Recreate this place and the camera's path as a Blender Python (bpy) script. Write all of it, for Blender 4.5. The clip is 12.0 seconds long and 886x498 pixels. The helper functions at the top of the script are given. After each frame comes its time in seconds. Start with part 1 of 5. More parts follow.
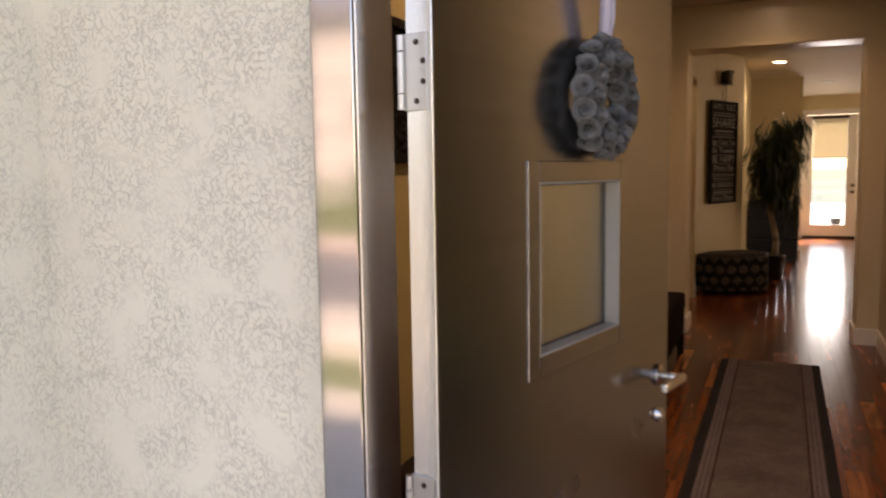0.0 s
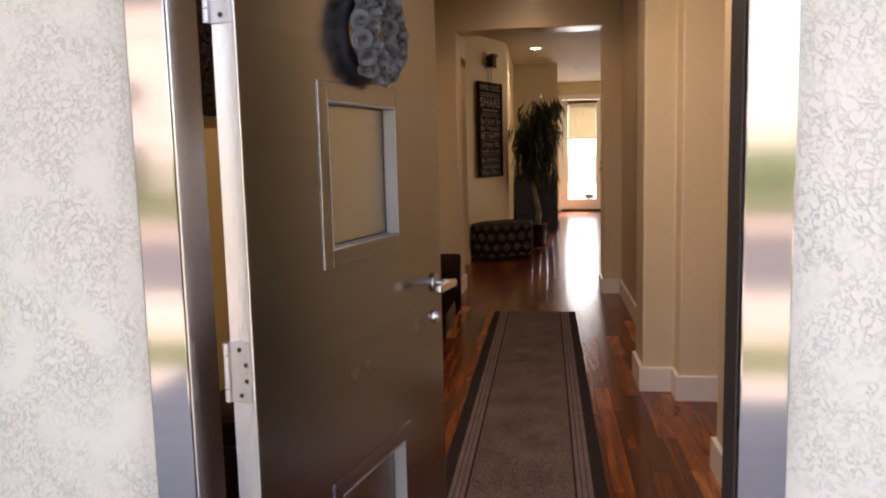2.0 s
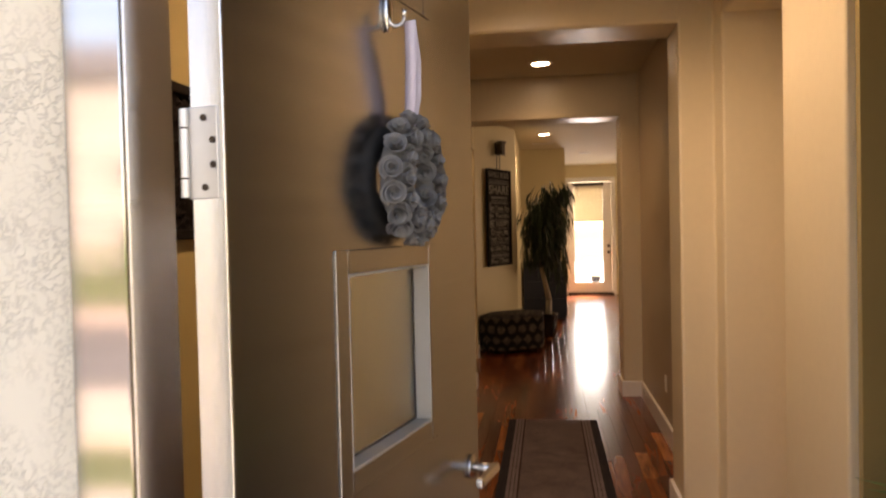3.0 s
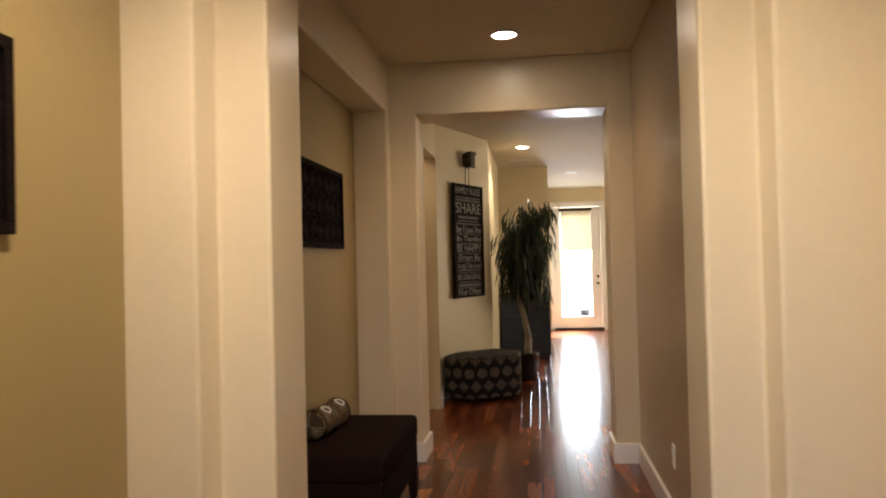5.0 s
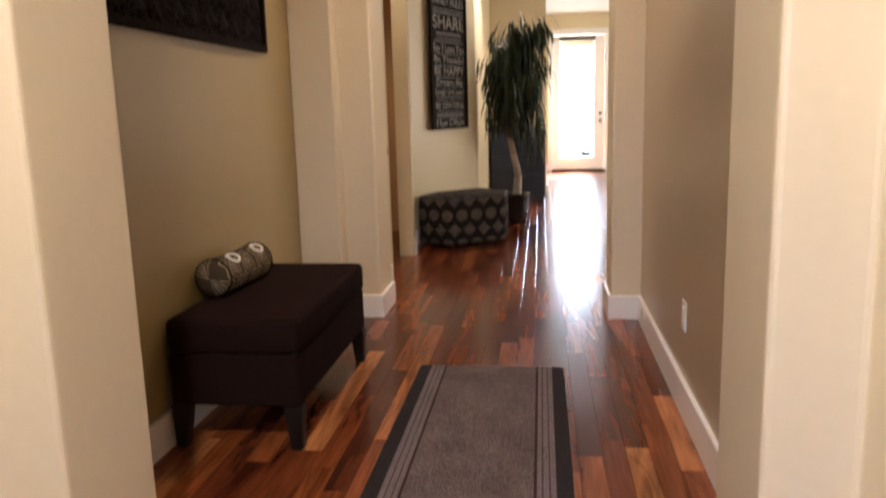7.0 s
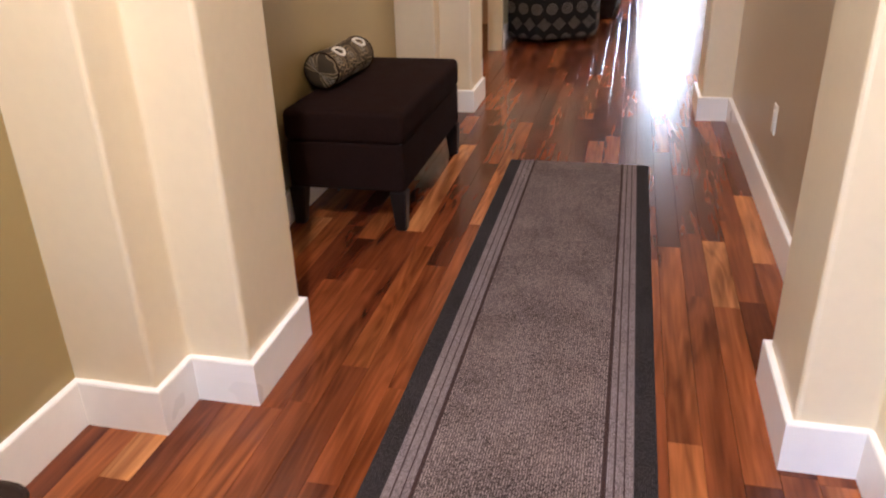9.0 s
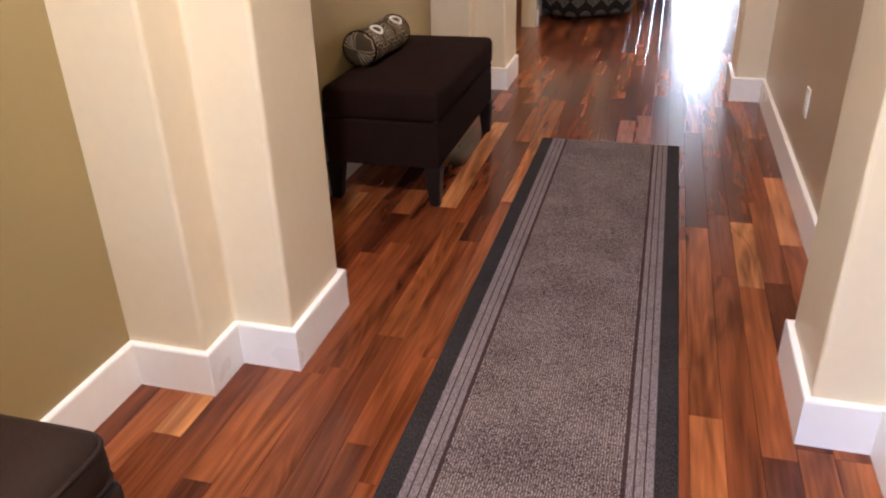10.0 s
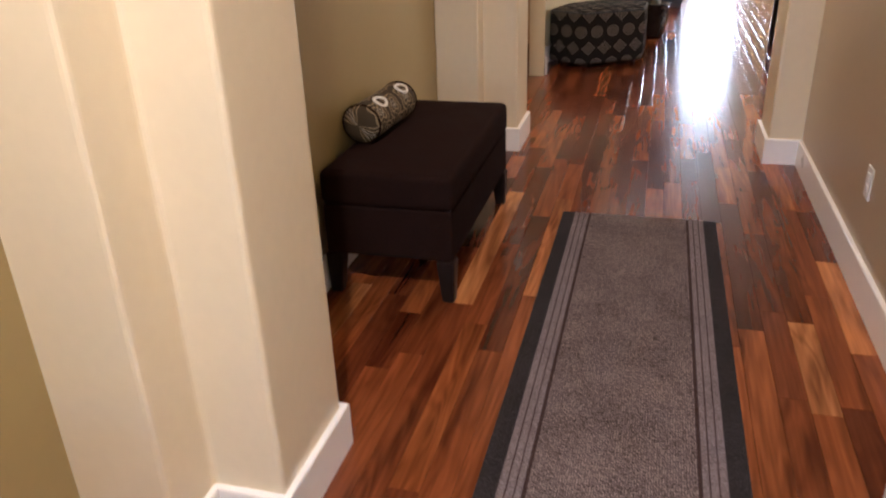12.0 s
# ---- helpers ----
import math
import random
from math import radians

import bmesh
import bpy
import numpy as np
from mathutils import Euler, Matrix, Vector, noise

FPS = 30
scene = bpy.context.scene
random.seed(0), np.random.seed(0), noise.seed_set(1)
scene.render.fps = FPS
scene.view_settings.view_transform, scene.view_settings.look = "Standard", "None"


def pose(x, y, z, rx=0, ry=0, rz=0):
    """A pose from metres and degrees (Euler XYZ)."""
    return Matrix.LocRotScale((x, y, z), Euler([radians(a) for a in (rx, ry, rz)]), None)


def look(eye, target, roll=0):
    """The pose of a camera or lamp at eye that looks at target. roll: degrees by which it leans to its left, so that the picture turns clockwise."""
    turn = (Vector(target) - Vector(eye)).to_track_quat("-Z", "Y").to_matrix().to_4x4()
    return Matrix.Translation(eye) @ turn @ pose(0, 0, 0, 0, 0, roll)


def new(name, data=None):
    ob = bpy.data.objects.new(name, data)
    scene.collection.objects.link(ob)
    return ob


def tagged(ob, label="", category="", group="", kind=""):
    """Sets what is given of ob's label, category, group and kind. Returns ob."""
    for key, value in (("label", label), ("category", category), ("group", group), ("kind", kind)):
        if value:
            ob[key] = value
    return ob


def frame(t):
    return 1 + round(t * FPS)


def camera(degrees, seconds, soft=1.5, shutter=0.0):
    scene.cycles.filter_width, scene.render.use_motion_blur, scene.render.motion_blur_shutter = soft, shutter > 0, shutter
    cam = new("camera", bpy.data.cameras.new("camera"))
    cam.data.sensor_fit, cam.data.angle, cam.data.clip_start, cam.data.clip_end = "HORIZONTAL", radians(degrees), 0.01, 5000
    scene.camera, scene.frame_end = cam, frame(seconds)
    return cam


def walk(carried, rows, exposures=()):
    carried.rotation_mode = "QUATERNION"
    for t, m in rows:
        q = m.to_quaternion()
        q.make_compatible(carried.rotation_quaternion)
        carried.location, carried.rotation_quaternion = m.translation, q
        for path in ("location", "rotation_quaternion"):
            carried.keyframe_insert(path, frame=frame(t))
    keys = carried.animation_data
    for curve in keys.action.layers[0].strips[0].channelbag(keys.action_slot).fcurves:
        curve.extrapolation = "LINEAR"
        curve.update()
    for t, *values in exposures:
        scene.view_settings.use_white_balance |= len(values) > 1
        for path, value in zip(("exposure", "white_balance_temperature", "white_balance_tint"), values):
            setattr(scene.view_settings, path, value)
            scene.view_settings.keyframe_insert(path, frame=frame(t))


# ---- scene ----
cam = camera(60.0, 12.0, soft=2.1, shutter=0.4)
PATH = [
    (0, (-0.015, 0.128, 1.463), (-0.821, 1.947, 1.261), -0.9),
    (0.5, (0.055, -0.055, 1.397), (-0.568, 1.835, 1.196), -0.7),
    (1, (0.063, -0.122, 1.322), (-0.307, 1.833, 1.124), -1.1),
    (1.5, (0.054, -0.15, 1.282), (-0.237, 1.817, 1.065), -1.4),
    (2, (0.037, -0.113, 1.328), (-0.232, 1.854, 1.084), -1.4),
    (2.5, (-0.027, 0.05, 1.442), (-0.29, 2.02, 1.223), -1.3),
    (3, (-0.094, 0.26, 1.506), (-0.362, 2.241, 1.454), -1.3),
    (3.1, (-0.096, 0.304, 1.505), (-0.364, 2.286, 1.481), -1.4),
    (3.2, (-0.09, 0.346, 1.502), (-0.358, 2.328, 1.496), -1.3),
    (4.8, (0.035, 1.536, 1.392), (-0.212, 3.521, 1.433), -1.2),
    (5, (0.055, 1.736, 1.398), (-0.189, 3.72, 1.435), -1.4),
    (5.5, (0.063, 2.107, 1.43), (-0.18, 4.092, 1.453), -1.4),
    (6, (0.073, 2.41, 1.384), (-0.17, 4.395, 1.389), -1.3),
    (6.5, (0.136, 2.723, 1.291), (-0.107, 4.707, 1.211), -1.4),
    (7, (0.165, 2.785, 1.205), (-0.09, 4.736, 0.847), -1.6),
    (7.2, (0.137, 2.832, 1.226), (-0.116, 4.761, 0.762), -1.8),
    (8.8, (0.113, 2.594, 1.249), (-0.294, 4.37, 0.424), -1.6),
    (9, (0.121, 2.573, 1.263), (-0.308, 4.33, 0.408), -1.7),
    (9.5, (0.118, 2.512, 1.295), (-0.347, 4.237, 0.395), -1.5),
    (10, (0.121, 2.491, 1.308), (-0.37, 4.201, 0.395), -1.6),
    (10.5, (0.133, 2.563, 1.289), (-0.378, 4.262, 0.365), -1.5),
    (11, (0.119, 2.718, 1.331), (-0.389, 4.409, 0.391), -1.3),
    (11.5, (0.071, 2.842, 1.361), (-0.445, 4.544, 0.446), -1.6),
    (12, (-0.056, 2.92, 1.385), (-0.549, 4.662, 0.534), -2.1),
]
# seconds, stops, white balance
EXPOSURES = [(0.0, 1.98, 8300, 27), (1.0, 2.13, 7800, 27), (2.0, 2.20, 7600, 28), (3.0, 2.33, 8900, 27), (5.0, 3.03, 6500, 14), (5.5, 3.05, 5600, 12), (6.3, 3.1, 5650, 12), (7.0, 3.7, 5750, 17), (9.0, 4.1, 5400, 17), (11.3, 4.08, 5300, 17), (12.0, 3.87, 5500, 17)]
walk(cam, [(t, look(eye, target, roll)) for t, eye, target, roll in PATH], EXPOSURES)

# ---- world, sun, lights ----
world = bpy.data.worlds.new("world")
scene.world = world
world.use_nodes = True
sky = world.node_tree.nodes.new("ShaderNodeTexSky")
sky.sky_type = "NISHITA"
sky.sun_disc = False
sky.sun_elevation, sky.sun_rotation = radians(46), radians(16)
world.node_tree.links.new(sky.outputs[0], world.node_tree.nodes["Background"].inputs[0])
world.node_tree.nodes["Background"].inputs[1].default_value = 0.15
sun = new("sun", bpy.data.lights.new("sun", "SUN"))
sun.data.energy, sun.data.angle, sun.data.color = 4.5, radians(0.5), (1.0, 0.95, 0.88)
# the sun stands over the back garden, ahead and to the right
sun.matrix_world = look((0, 0, 10), (-math.sin(radians(16)), -math.cos(radians(16)), 10 - math.tan(radians(46))))


def spot(name, x, y, z, watts, colour, angle=140, blend=0.6, size=0.05):
    ob = new(name, bpy.data.lights.new(name, "SPOT"))
    ob.data.energy, ob.data.color, ob.data.spot_size, ob.data.spot_blend, ob.data.shadow_soft_size = watts, colour, radians(angle), blend, size
    ob.matrix_world = pose(x, y, z)
    return ob


def area(name, m, w, h, watts, colour):
    ob = new(name, bpy.data.lights.new(name, "AREA"))
    ob.data.shape, ob.data.size, ob.data.size_y = "RECTANGLE", w, h
    ob.data.energy, ob.data.color = watts, colour
    ob.matrix_world = m
    return ob


WARM = (1.0, 0.84, 0.66)
HALL_WARM = (1.0, 0.72, 0.47)
# the third, in the foyer, is unseen: added to light the foyer's walls
LAMPS = [(-0.117, 6.55), (-0.10, 11.36), (-0.24, 2.88)]
LAMP_WATTS = [6.0, 8.5, 20.5]
for (lx, ly), watts in zip(LAMPS, LAMP_WATTS):
    spot("downlight_beam", lx, ly, 2.80, watts, HALL_WARM if 6 < ly < 7 else WARM, 164 if ly < 6 else 140, 0.9 if 6 < ly < 7 else 0.6)
# the lit side room
spot("side_room_beam", -1.6, 8.7, 2.78, 5, (1.0, 0.76, 0.50))
# daylight in the patio door's opening from an added lamp; added fill, no window there
area("patio_door_light", pose(0.82, 17.265, 1.31, -90, 0, 0), 0.60, 0.58, 4.8, (0.76, 0.89, 1.0))
area("great_room_fill", pose(5.1, 12.5, 1.6, 0, 90, 0), 2.0, 5.0, 13.5, (1.0, 0.88, 0.70))

# ---- materials ----


def nodes_of(name):
    m = bpy.data.materials.new(name)
    m.use_nodes = True
    return m, m.node_tree.nodes, m.node_tree.links, m.node_tree.nodes["Principled BSDF"]


def plain(name, colour, rough=0.5, metal=0.0, grain=40.0, vary=0.12, bump=0.0, bump_scale=None, detail=4.0, coat=0.0, spec=0.5, rvary=0.12):
    """A surface with two scales of variation in its colour and roughness, and fine relief."""
    m, n, l, b = nodes_of(name)
    tex = n.new("ShaderNodeTexCoord")
    big, fine = n.new("ShaderNodeTexNoise"), n.new("ShaderNodeTexNoise")
    big.inputs["Scale"].default_value, fine.inputs["Scale"].default_value = grain / 14, grain
    big.inputs["Detail"].default_value = fine.inputs["Detail"].default_value = detail
    mix = n.new("ShaderNodeMath"); mix.operation = "ADD"
    for t in (big, fine):
        l.new(tex.outputs["Object"], t.inputs["Vector"])
    l.new(big.outputs["Fac"], mix.inputs[0]); l.new(fine.outputs["Fac"], mix.inputs[1])
    ramp = n.new("ShaderNodeMapRange")
    ramp.inputs[1].default_value, ramp.inputs[2].default_value = 0.6, 1.4
    ramp.inputs[3].default_value, ramp.inputs[4].default_value = 1 - vary, 1 + vary
    l.new(mix.outputs[0], ramp.inputs[0])
    tint = n.new("ShaderNodeVectorMath"); tint.operation = "SCALE"
    tint.inputs[0].default_value = colour
    l.new(ramp.outputs[0], tint.inputs["Scale"])
    l.new(tint.outputs[0], b.inputs["Base Color"])
    rr = n.new("ShaderNodeMapRange")
    rr.inputs[1].default_value, rr.inputs[2].default_value = 0.3, 0.7
    rr.inputs[3].default_value, rr.inputs[4].default_value = max(0.02, rough * (1 - rvary)), min(1, rough * (1 + rvary))
    l.new(big.outputs["Fac"], rr.inputs[0]); l.new(rr.outputs[0], b.inputs["Roughness"])
    b.inputs["Metallic"].default_value = metal
    b.inputs["Specular IOR Level"].default_value = spec
    b.inputs["Coat Weight"].default_value = coat
    b.inputs["Coat Roughness"].default_value = 0.1
    if bump:
        relief = n.new("ShaderNodeTexNoise")
        relief.inputs["Scale"].default_value = bump_scale or grain * 3
        relief.inputs["Detail"].default_value = 5
        l.new(tex.outputs["Object"], relief.inputs["Vector"])
        bp = n.new("ShaderNodeBump")
        bp.inputs["Strength"].default_value, bp.inputs["Distance"].default_value = 1.0, bump
        l.new(relief.outputs["Fac"], bp.inputs["Height"]); l.new(bp.outputs[0], b.inputs["Normal"])
    return m


def stucco_material():
    m, n, l, b = nodes_of("stucco")
    tex = n.new("ShaderNodeTexCoord")
    clump = n.new("ShaderNodeTexNoise"); clump.inputs["Scale"].default_value = 78; clump.inputs["Detail"].default_value = 3; clump.inputs["Distortion"].default_value = 0.5
    pits = n.new("ShaderNodeTexNoise"); pits.inputs["Scale"].default_value = 150; pits.inputs["Detail"].default_value = 4
    stain = n.new("ShaderNodeTexNoise"); stain.inputs["Scale"].default_value = 2.2; stain.inputs["Detail"].default_value = 3
    for t in (clump, pits, stain):
        l.new(tex.outputs["Object"], t.inputs["Vector"])
    patch = n.new("ShaderNodeTexNoise"); patch.inputs["Scale"].default_value = 11; patch.inputs["Detail"].default_value = 3
    l.new(tex.outputs["Object"], patch.inputs["Vector"])
    off = n.new("ShaderNodeMath"); off.operation = "SUBTRACT"; off.inputs[1].default_value = 0.5
    away = n.new("ShaderNodeMath"); away.operation = "ABSOLUTE"
    l.new(clump.outputs["Fac"], off.inputs[0]); l.new(off.outputs[0], away.inputs[0])
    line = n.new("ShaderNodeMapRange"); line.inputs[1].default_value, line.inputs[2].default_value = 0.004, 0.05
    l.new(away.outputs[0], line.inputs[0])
    smooth = n.new("ShaderNodeMapRange"); smooth.inputs[1].default_value, smooth.inputs[2].default_value = 0.44, 0.66
    l.new(patch.outputs["Fac"], smooth.inputs[0])
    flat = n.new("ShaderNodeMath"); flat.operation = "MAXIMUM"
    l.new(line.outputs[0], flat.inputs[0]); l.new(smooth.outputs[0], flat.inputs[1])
    add = n.new("ShaderNodeMath"); add.operation = "MULTIPLY_ADD"; add.inputs[1].default_value = 0.35
    l.new(pits.outputs["Fac"], add.inputs[0]); l.new(flat.outputs[0], add.inputs[2])
    bp = n.new("ShaderNodeBump"); bp.inputs["Strength"].default_value, bp.inputs["Distance"].default_value = 0.6, 0.0026
    l.new(add.outputs[0], bp.inputs["Height"]); l.new(bp.outputs[0], b.inputs["Normal"])
    # shade in the relief's creases, put into the colour as thin darker lines
    crease_shade = n.new("ShaderNodeMapRange"); crease_shade.inputs[3].default_value, crease_shade.inputs[4].default_value = 0.78, 1.0
    l.new(flat.outputs[0], crease_shade.inputs[0])
    st = n.new("ShaderNodeMapRange"); st.inputs[1].default_value, st.inputs[2].default_value, st.inputs[3].default_value, st.inputs[4].default_value = 0.3, 0.7, 0.93, 1.05
    l.new(stain.outputs["Fac"], st.inputs[0])
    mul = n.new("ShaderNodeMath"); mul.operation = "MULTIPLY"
    l.new(crease_shade.outputs[0], mul.inputs[0]); l.new(st.outputs[0], mul.inputs[1])
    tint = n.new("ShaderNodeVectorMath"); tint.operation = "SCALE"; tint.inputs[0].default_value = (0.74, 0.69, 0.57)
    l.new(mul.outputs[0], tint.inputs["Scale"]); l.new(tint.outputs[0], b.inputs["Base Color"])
    b.inputs["Roughness"].default_value = 0.9
    return m


def steel_material(name, colour, r0, r1):
    m, n, l, b = nodes_of(name)
    tex = n.new("ShaderNodeTexCoord")
    mp = n.new("ShaderNodeMapping"); mp.inputs["Scale"].default_value = (6, 6, 900)
    l.new(tex.outputs["Object"], mp.inputs["Vector"])
    brush = n.new("ShaderNodeTexNoise"); brush.inputs["Scale"].default_value = 1.0; brush.inputs["Detail"].default_value = 3
    l.new(mp.outputs[0], brush.inputs["Vector"])
    smear = n.new("ShaderNodeTexNoise"); smear.inputs["Scale"].default_value = 3.0; smear.inputs["Detail"].default_value = 4
    l.new(tex.outputs["Object"], smear.inputs["Vector"])
    rr = n.new("ShaderNodeMapRange"); rr.inputs[3].default_value, rr.inputs[4].default_value = r0, r1
    l.new(smear.outputs["Fac"], rr.inputs[0]); l.new(rr.outputs[0], b.inputs["Roughness"])
    tint = n.new("ShaderNodeVectorMath"); tint.operation = "SCALE"; tint.inputs[0].default_value = colour
    br = n.new("ShaderNodeMapRange"); br.inputs[3].default_value, br.inputs[4].default_value = 0.9, 1.1
    l.new(brush.outputs["Fac"], br.inputs[0]); l.new(br.outputs[0], tint.inputs["Scale"])
    mp3 = n.new("ShaderNodeMapping"); mp3.inputs["Scale"].default_value = (1.2, 1.2, 38)
    l.new(tex.outputs["Object"], mp3.inputs["Vector"])
    band = n.new("ShaderNodeTexNoise"); band.inputs["Scale"].default_value = 1.0; band.inputs["Detail"].default_value = 3
    l.new(mp3.outputs[0], band.inputs["Vector"])
    bb = n.new("ShaderNodeMapRange"); bb.inputs[1].default_value, bb.inputs[2].default_value, bb.inputs[3].default_value, bb.inputs[4].default_value = 0.3, 0.7, 0.94, 1.06
    l.new(band.outputs["Fac"], bb.inputs[0])
    worn = n.new("ShaderNodeVectorMath"); worn.operation = "SCALE"
    l.new(tint.outputs[0], worn.inputs[0]); l.new(bb.outputs[0], worn.inputs["Scale"])
    l.new(worn.outputs[0], b.inputs["Base Color"])
    b.inputs["Metallic"].default_value = 1.0
    return m


def wood_material():
    """Acacia planks: each has its own tone by Object Info's Random or by island."""
    m, n, l, b = nodes_of("acacia_floor")
    tex, info, geo = n.new("ShaderNodeTexCoord"), n.new("ShaderNodeObjectInfo"), n.new("ShaderNodeNewGeometry")
    rnd = n.new("ShaderNodeMath"); rnd.operation = "ADD"
    l.new(info.outputs["Random"], rnd.inputs[0]); l.new(geo.outputs["Random Per Island"], rnd.inputs[1])
    fr = n.new("ShaderNodeMath"); fr.operation = "FRACT"; l.new(rnd.outputs[0], fr.inputs[0])
    tone = n.new("ShaderNodeValToRGB")
    stops = [(0.0, (0.100, 0.024, 0.009)), (0.30, (0.160, 0.040, 0.013)), (0.64, (0.235, 0.062, 0.018)), (0.92, (0.310, 0.090, 0.024)), (0.98, (0.42, 0.140, 0.038)), (1.0, (0.60, 0.26, 0.085))]
    while len(tone.color_ramp.elements) < len(stops):
        tone.color_ramp.elements.new(0.5)
    for e, (p, c) in zip(tone.color_ramp.elements, stops):
        e.position, e.color = p, (*c, 1)
    l.new(fr.outputs[0], tone.inputs[0])
    off = n.new("ShaderNodeMath"); off.operation = "MULTIPLY"; off.inputs[1].default_value = 57.0
    l.new(fr.outputs[0], off.inputs[0])
    comb = n.new("ShaderNodeCombineXYZ"); l.new(off.outputs[0], comb.inputs[0]); l.new(off.outputs[0], comb.inputs[2])
    vadd = n.new("ShaderNodeVectorMath"); vadd.operation = "ADD"
    l.new(geo.outputs["Position"], vadd.inputs[0]); l.new(comb.outputs[0], vadd.inputs[1])

    def stretched(sx, sy, detail, warp):
        mp = n.new("ShaderNodeMapping"); mp.inputs["Scale"].default_value = (sx, sy, sx)
        l.new(vadd.outputs[0], mp.inputs["Vector"])
        t = n.new("ShaderNodeTexNoise"); t.inputs["Scale"].default_value = 1.0
        t.inputs["Detail"].default_value, t.inputs["Distortion"].default_value = detail, warp
        l.new(mp.outputs[0], t.inputs["Vector"])
        return t

    def ranged(out, a0, a1, b0, b1):
        r = n.new("ShaderNodeMapRange")
        for i, v in enumerate((a0, a1, b0, b1)):
            r.inputs[i + 1].default_value = v
        l.new(out, r.inputs[0])
        return r.outputs[0]

    def calc(kind, a, c):
        k = n.new("ShaderNodeMath"); k.operation = kind
        for i, v in enumerate((a, c)):
            if isinstance(v, (int, float)):
                k.inputs[i].default_value = v
            else:
                l.new(v, k.inputs[i])
        return k.outputs[0]

    # growth rings cut lengthwise, broad dark heartwood, fine pores
    figure, heart, grain = stretched(8.0, 0.9, 2.0, 0.6), stretched(7.0, 0.75, 3.0, 1.6), stretched(80.0, 3.0, 4.0, 0.4)
    rings = calc("SINE", calc("MULTIPLY", figure.outputs["Fac"], 62.0), 0.0)
    light = calc("ADD", ranged(rings, -1.0, 1.0, 0.0, 0.26), ranged(heart.outputs["Fac"], 0.35, 0.61, 0.0, 0.74))
    dark = n.new("ShaderNodeVectorMath"); dark.operation = "MULTIPLY"; dark.inputs[1].default_value = (0.33, 0.27, 0.28)
    l.new(tone.outputs[0], dark.inputs[0])
    mixed = n.new("ShaderNodeMix"); mixed.data_type = "RGBA"
    l.new(dark.outputs[0], mixed.inputs["A"]); l.new(tone.outputs[0], mixed.inputs["B"]); l.new(light, mixed.inputs["Factor"])
    tint = n.new("ShaderNodeVectorMath"); tint.operation = "SCALE"
    l.new(mixed.outputs["Result"], tint.inputs[0]); l.new(ranged(grain.outputs["Fac"], 0.3, 0.7, 0.80, 1.20), tint.inputs["Scale"])
    l.new(tint.outputs[0], b.inputs["Base Color"])
    b.inputs["Specular IOR Level"].default_value = 0.36
    rr = n.new("ShaderNodeMapRange"); rr.inputs[3].default_value, rr.inputs[4].default_value = 0.18, 0.22
    l.new(heart.outputs["Fac"], rr.inputs[0]); l.new(rr.outputs[0], b.inputs["Roughness"])
    bp = n.new("ShaderNodeBump"); bp.inputs["Strength"].default_value, bp.inputs["Distance"].default_value = 0.05, 0.0004
    l.new(grain.outputs["Fac"], bp.inputs["Height"]); l.new(bp.outputs[0], b.inputs["Normal"])
    return m


def glow(name, colour, strength):
    m, n, l, b = nodes_of(name)
    b.inputs["Base Color"].default_value = (*colour, 1)
    b.inputs["Emission Color"].default_value = (*colour, 1)
    b.inputs["Emission Strength"].default_value = strength
    return m


def glass(name, colour=(0.95, 0.97, 0.96), rough=0.0):
    m, n, l, b = nodes_of(name)
    b.inputs["Base Color"].default_value = (*colour, 1)
    b.inputs["Transmission Weight"].default_value = 1.0
    b.inputs["Roughness"].default_value = rough
    b.inputs["IOR"].default_value = 1.45
    return m


STUCCO = stucco_material()
STEEL = steel_material("brushed_steel", (0.342, 0.338, 0.337), 0.22, 0.30)
FRAMESTEEL = steel_material("satin_frame_steel", (0.40, 0.387, 0.376), 0.075, 0.11)
WOOD = wood_material()
CREAM = plain("cream_wall_paint", (0.725, 0.615, 0.425), 0.32, grain=30, vary=0.03, rvary=0.02)
OLIVE = plain("olive_wall_paint", (0.32, 0.237, 0.097), 0.36, grain=30, vary=0.03, rvary=0.02)
ORANGE = plain("warm_ochre_wall_paint", (0.46, 0.285, 0.13), 0.45, grain=30, vary=0.03, rvary=0.02)
TAN = plain("tan_wall_paint", (0.455, 0.35, 0.228), 0.32, grain=30, vary=0.03, rvary=0.02)
YELLOW = plain("pale_yellow_wall_paint", (0.70, 0.605, 0.385), 0.42, grain=30, vary=0.03, rvary=0.02)
CEIL = plain("ceiling_paint", (0.67, 0.595, 0.445), 0.7, grain=30, vary=0.03, bump=0.001, bump_scale=120)
WHITE = plain("white_trim_paint", (0.84, 0.81, 0.77), 0.3, grain=25, vary=0.03)
CONCRETE = plain("concrete", (0.47, 0.43, 0.375), 0.85, grain=20, vary=0.15, bump=0.002)
GRASS = plain("lawn", (0.105, 0.135, 0.045), 0.9, grain=30, vary=0.35, bump=0.02, bump_scale=60)
ASPHALT = plain("asphalt", (0.13, 0.125, 0.125), 0.85, grain=30, vary=0.2, bump=0.002)
BRICKRED = plain("pink_paving", (0.42, 0.33, 0.29), 0.85, grain=18, vary=0.2)
PALE = plain("pale_concrete", (0.66, 0.645, 0.61), 0.85, grain=14, vary=0.12)
DARKWOOD = plain("espresso_wood", (0.012, 0.0072, 0.0055), 0.4, grain=50, vary=0.25, spec=0.2)
FABRIC = plain("espresso_fabric", (0.0155, 0.0072, 0.0056), 0.95, grain=160, vary=0.3, bump=0.001, bump_scale=600, spec=0.05)
BLACK = plain("black_lacquer", (0.009, 0.013, 0.021), 0.35, grain=30, vary=0.25)
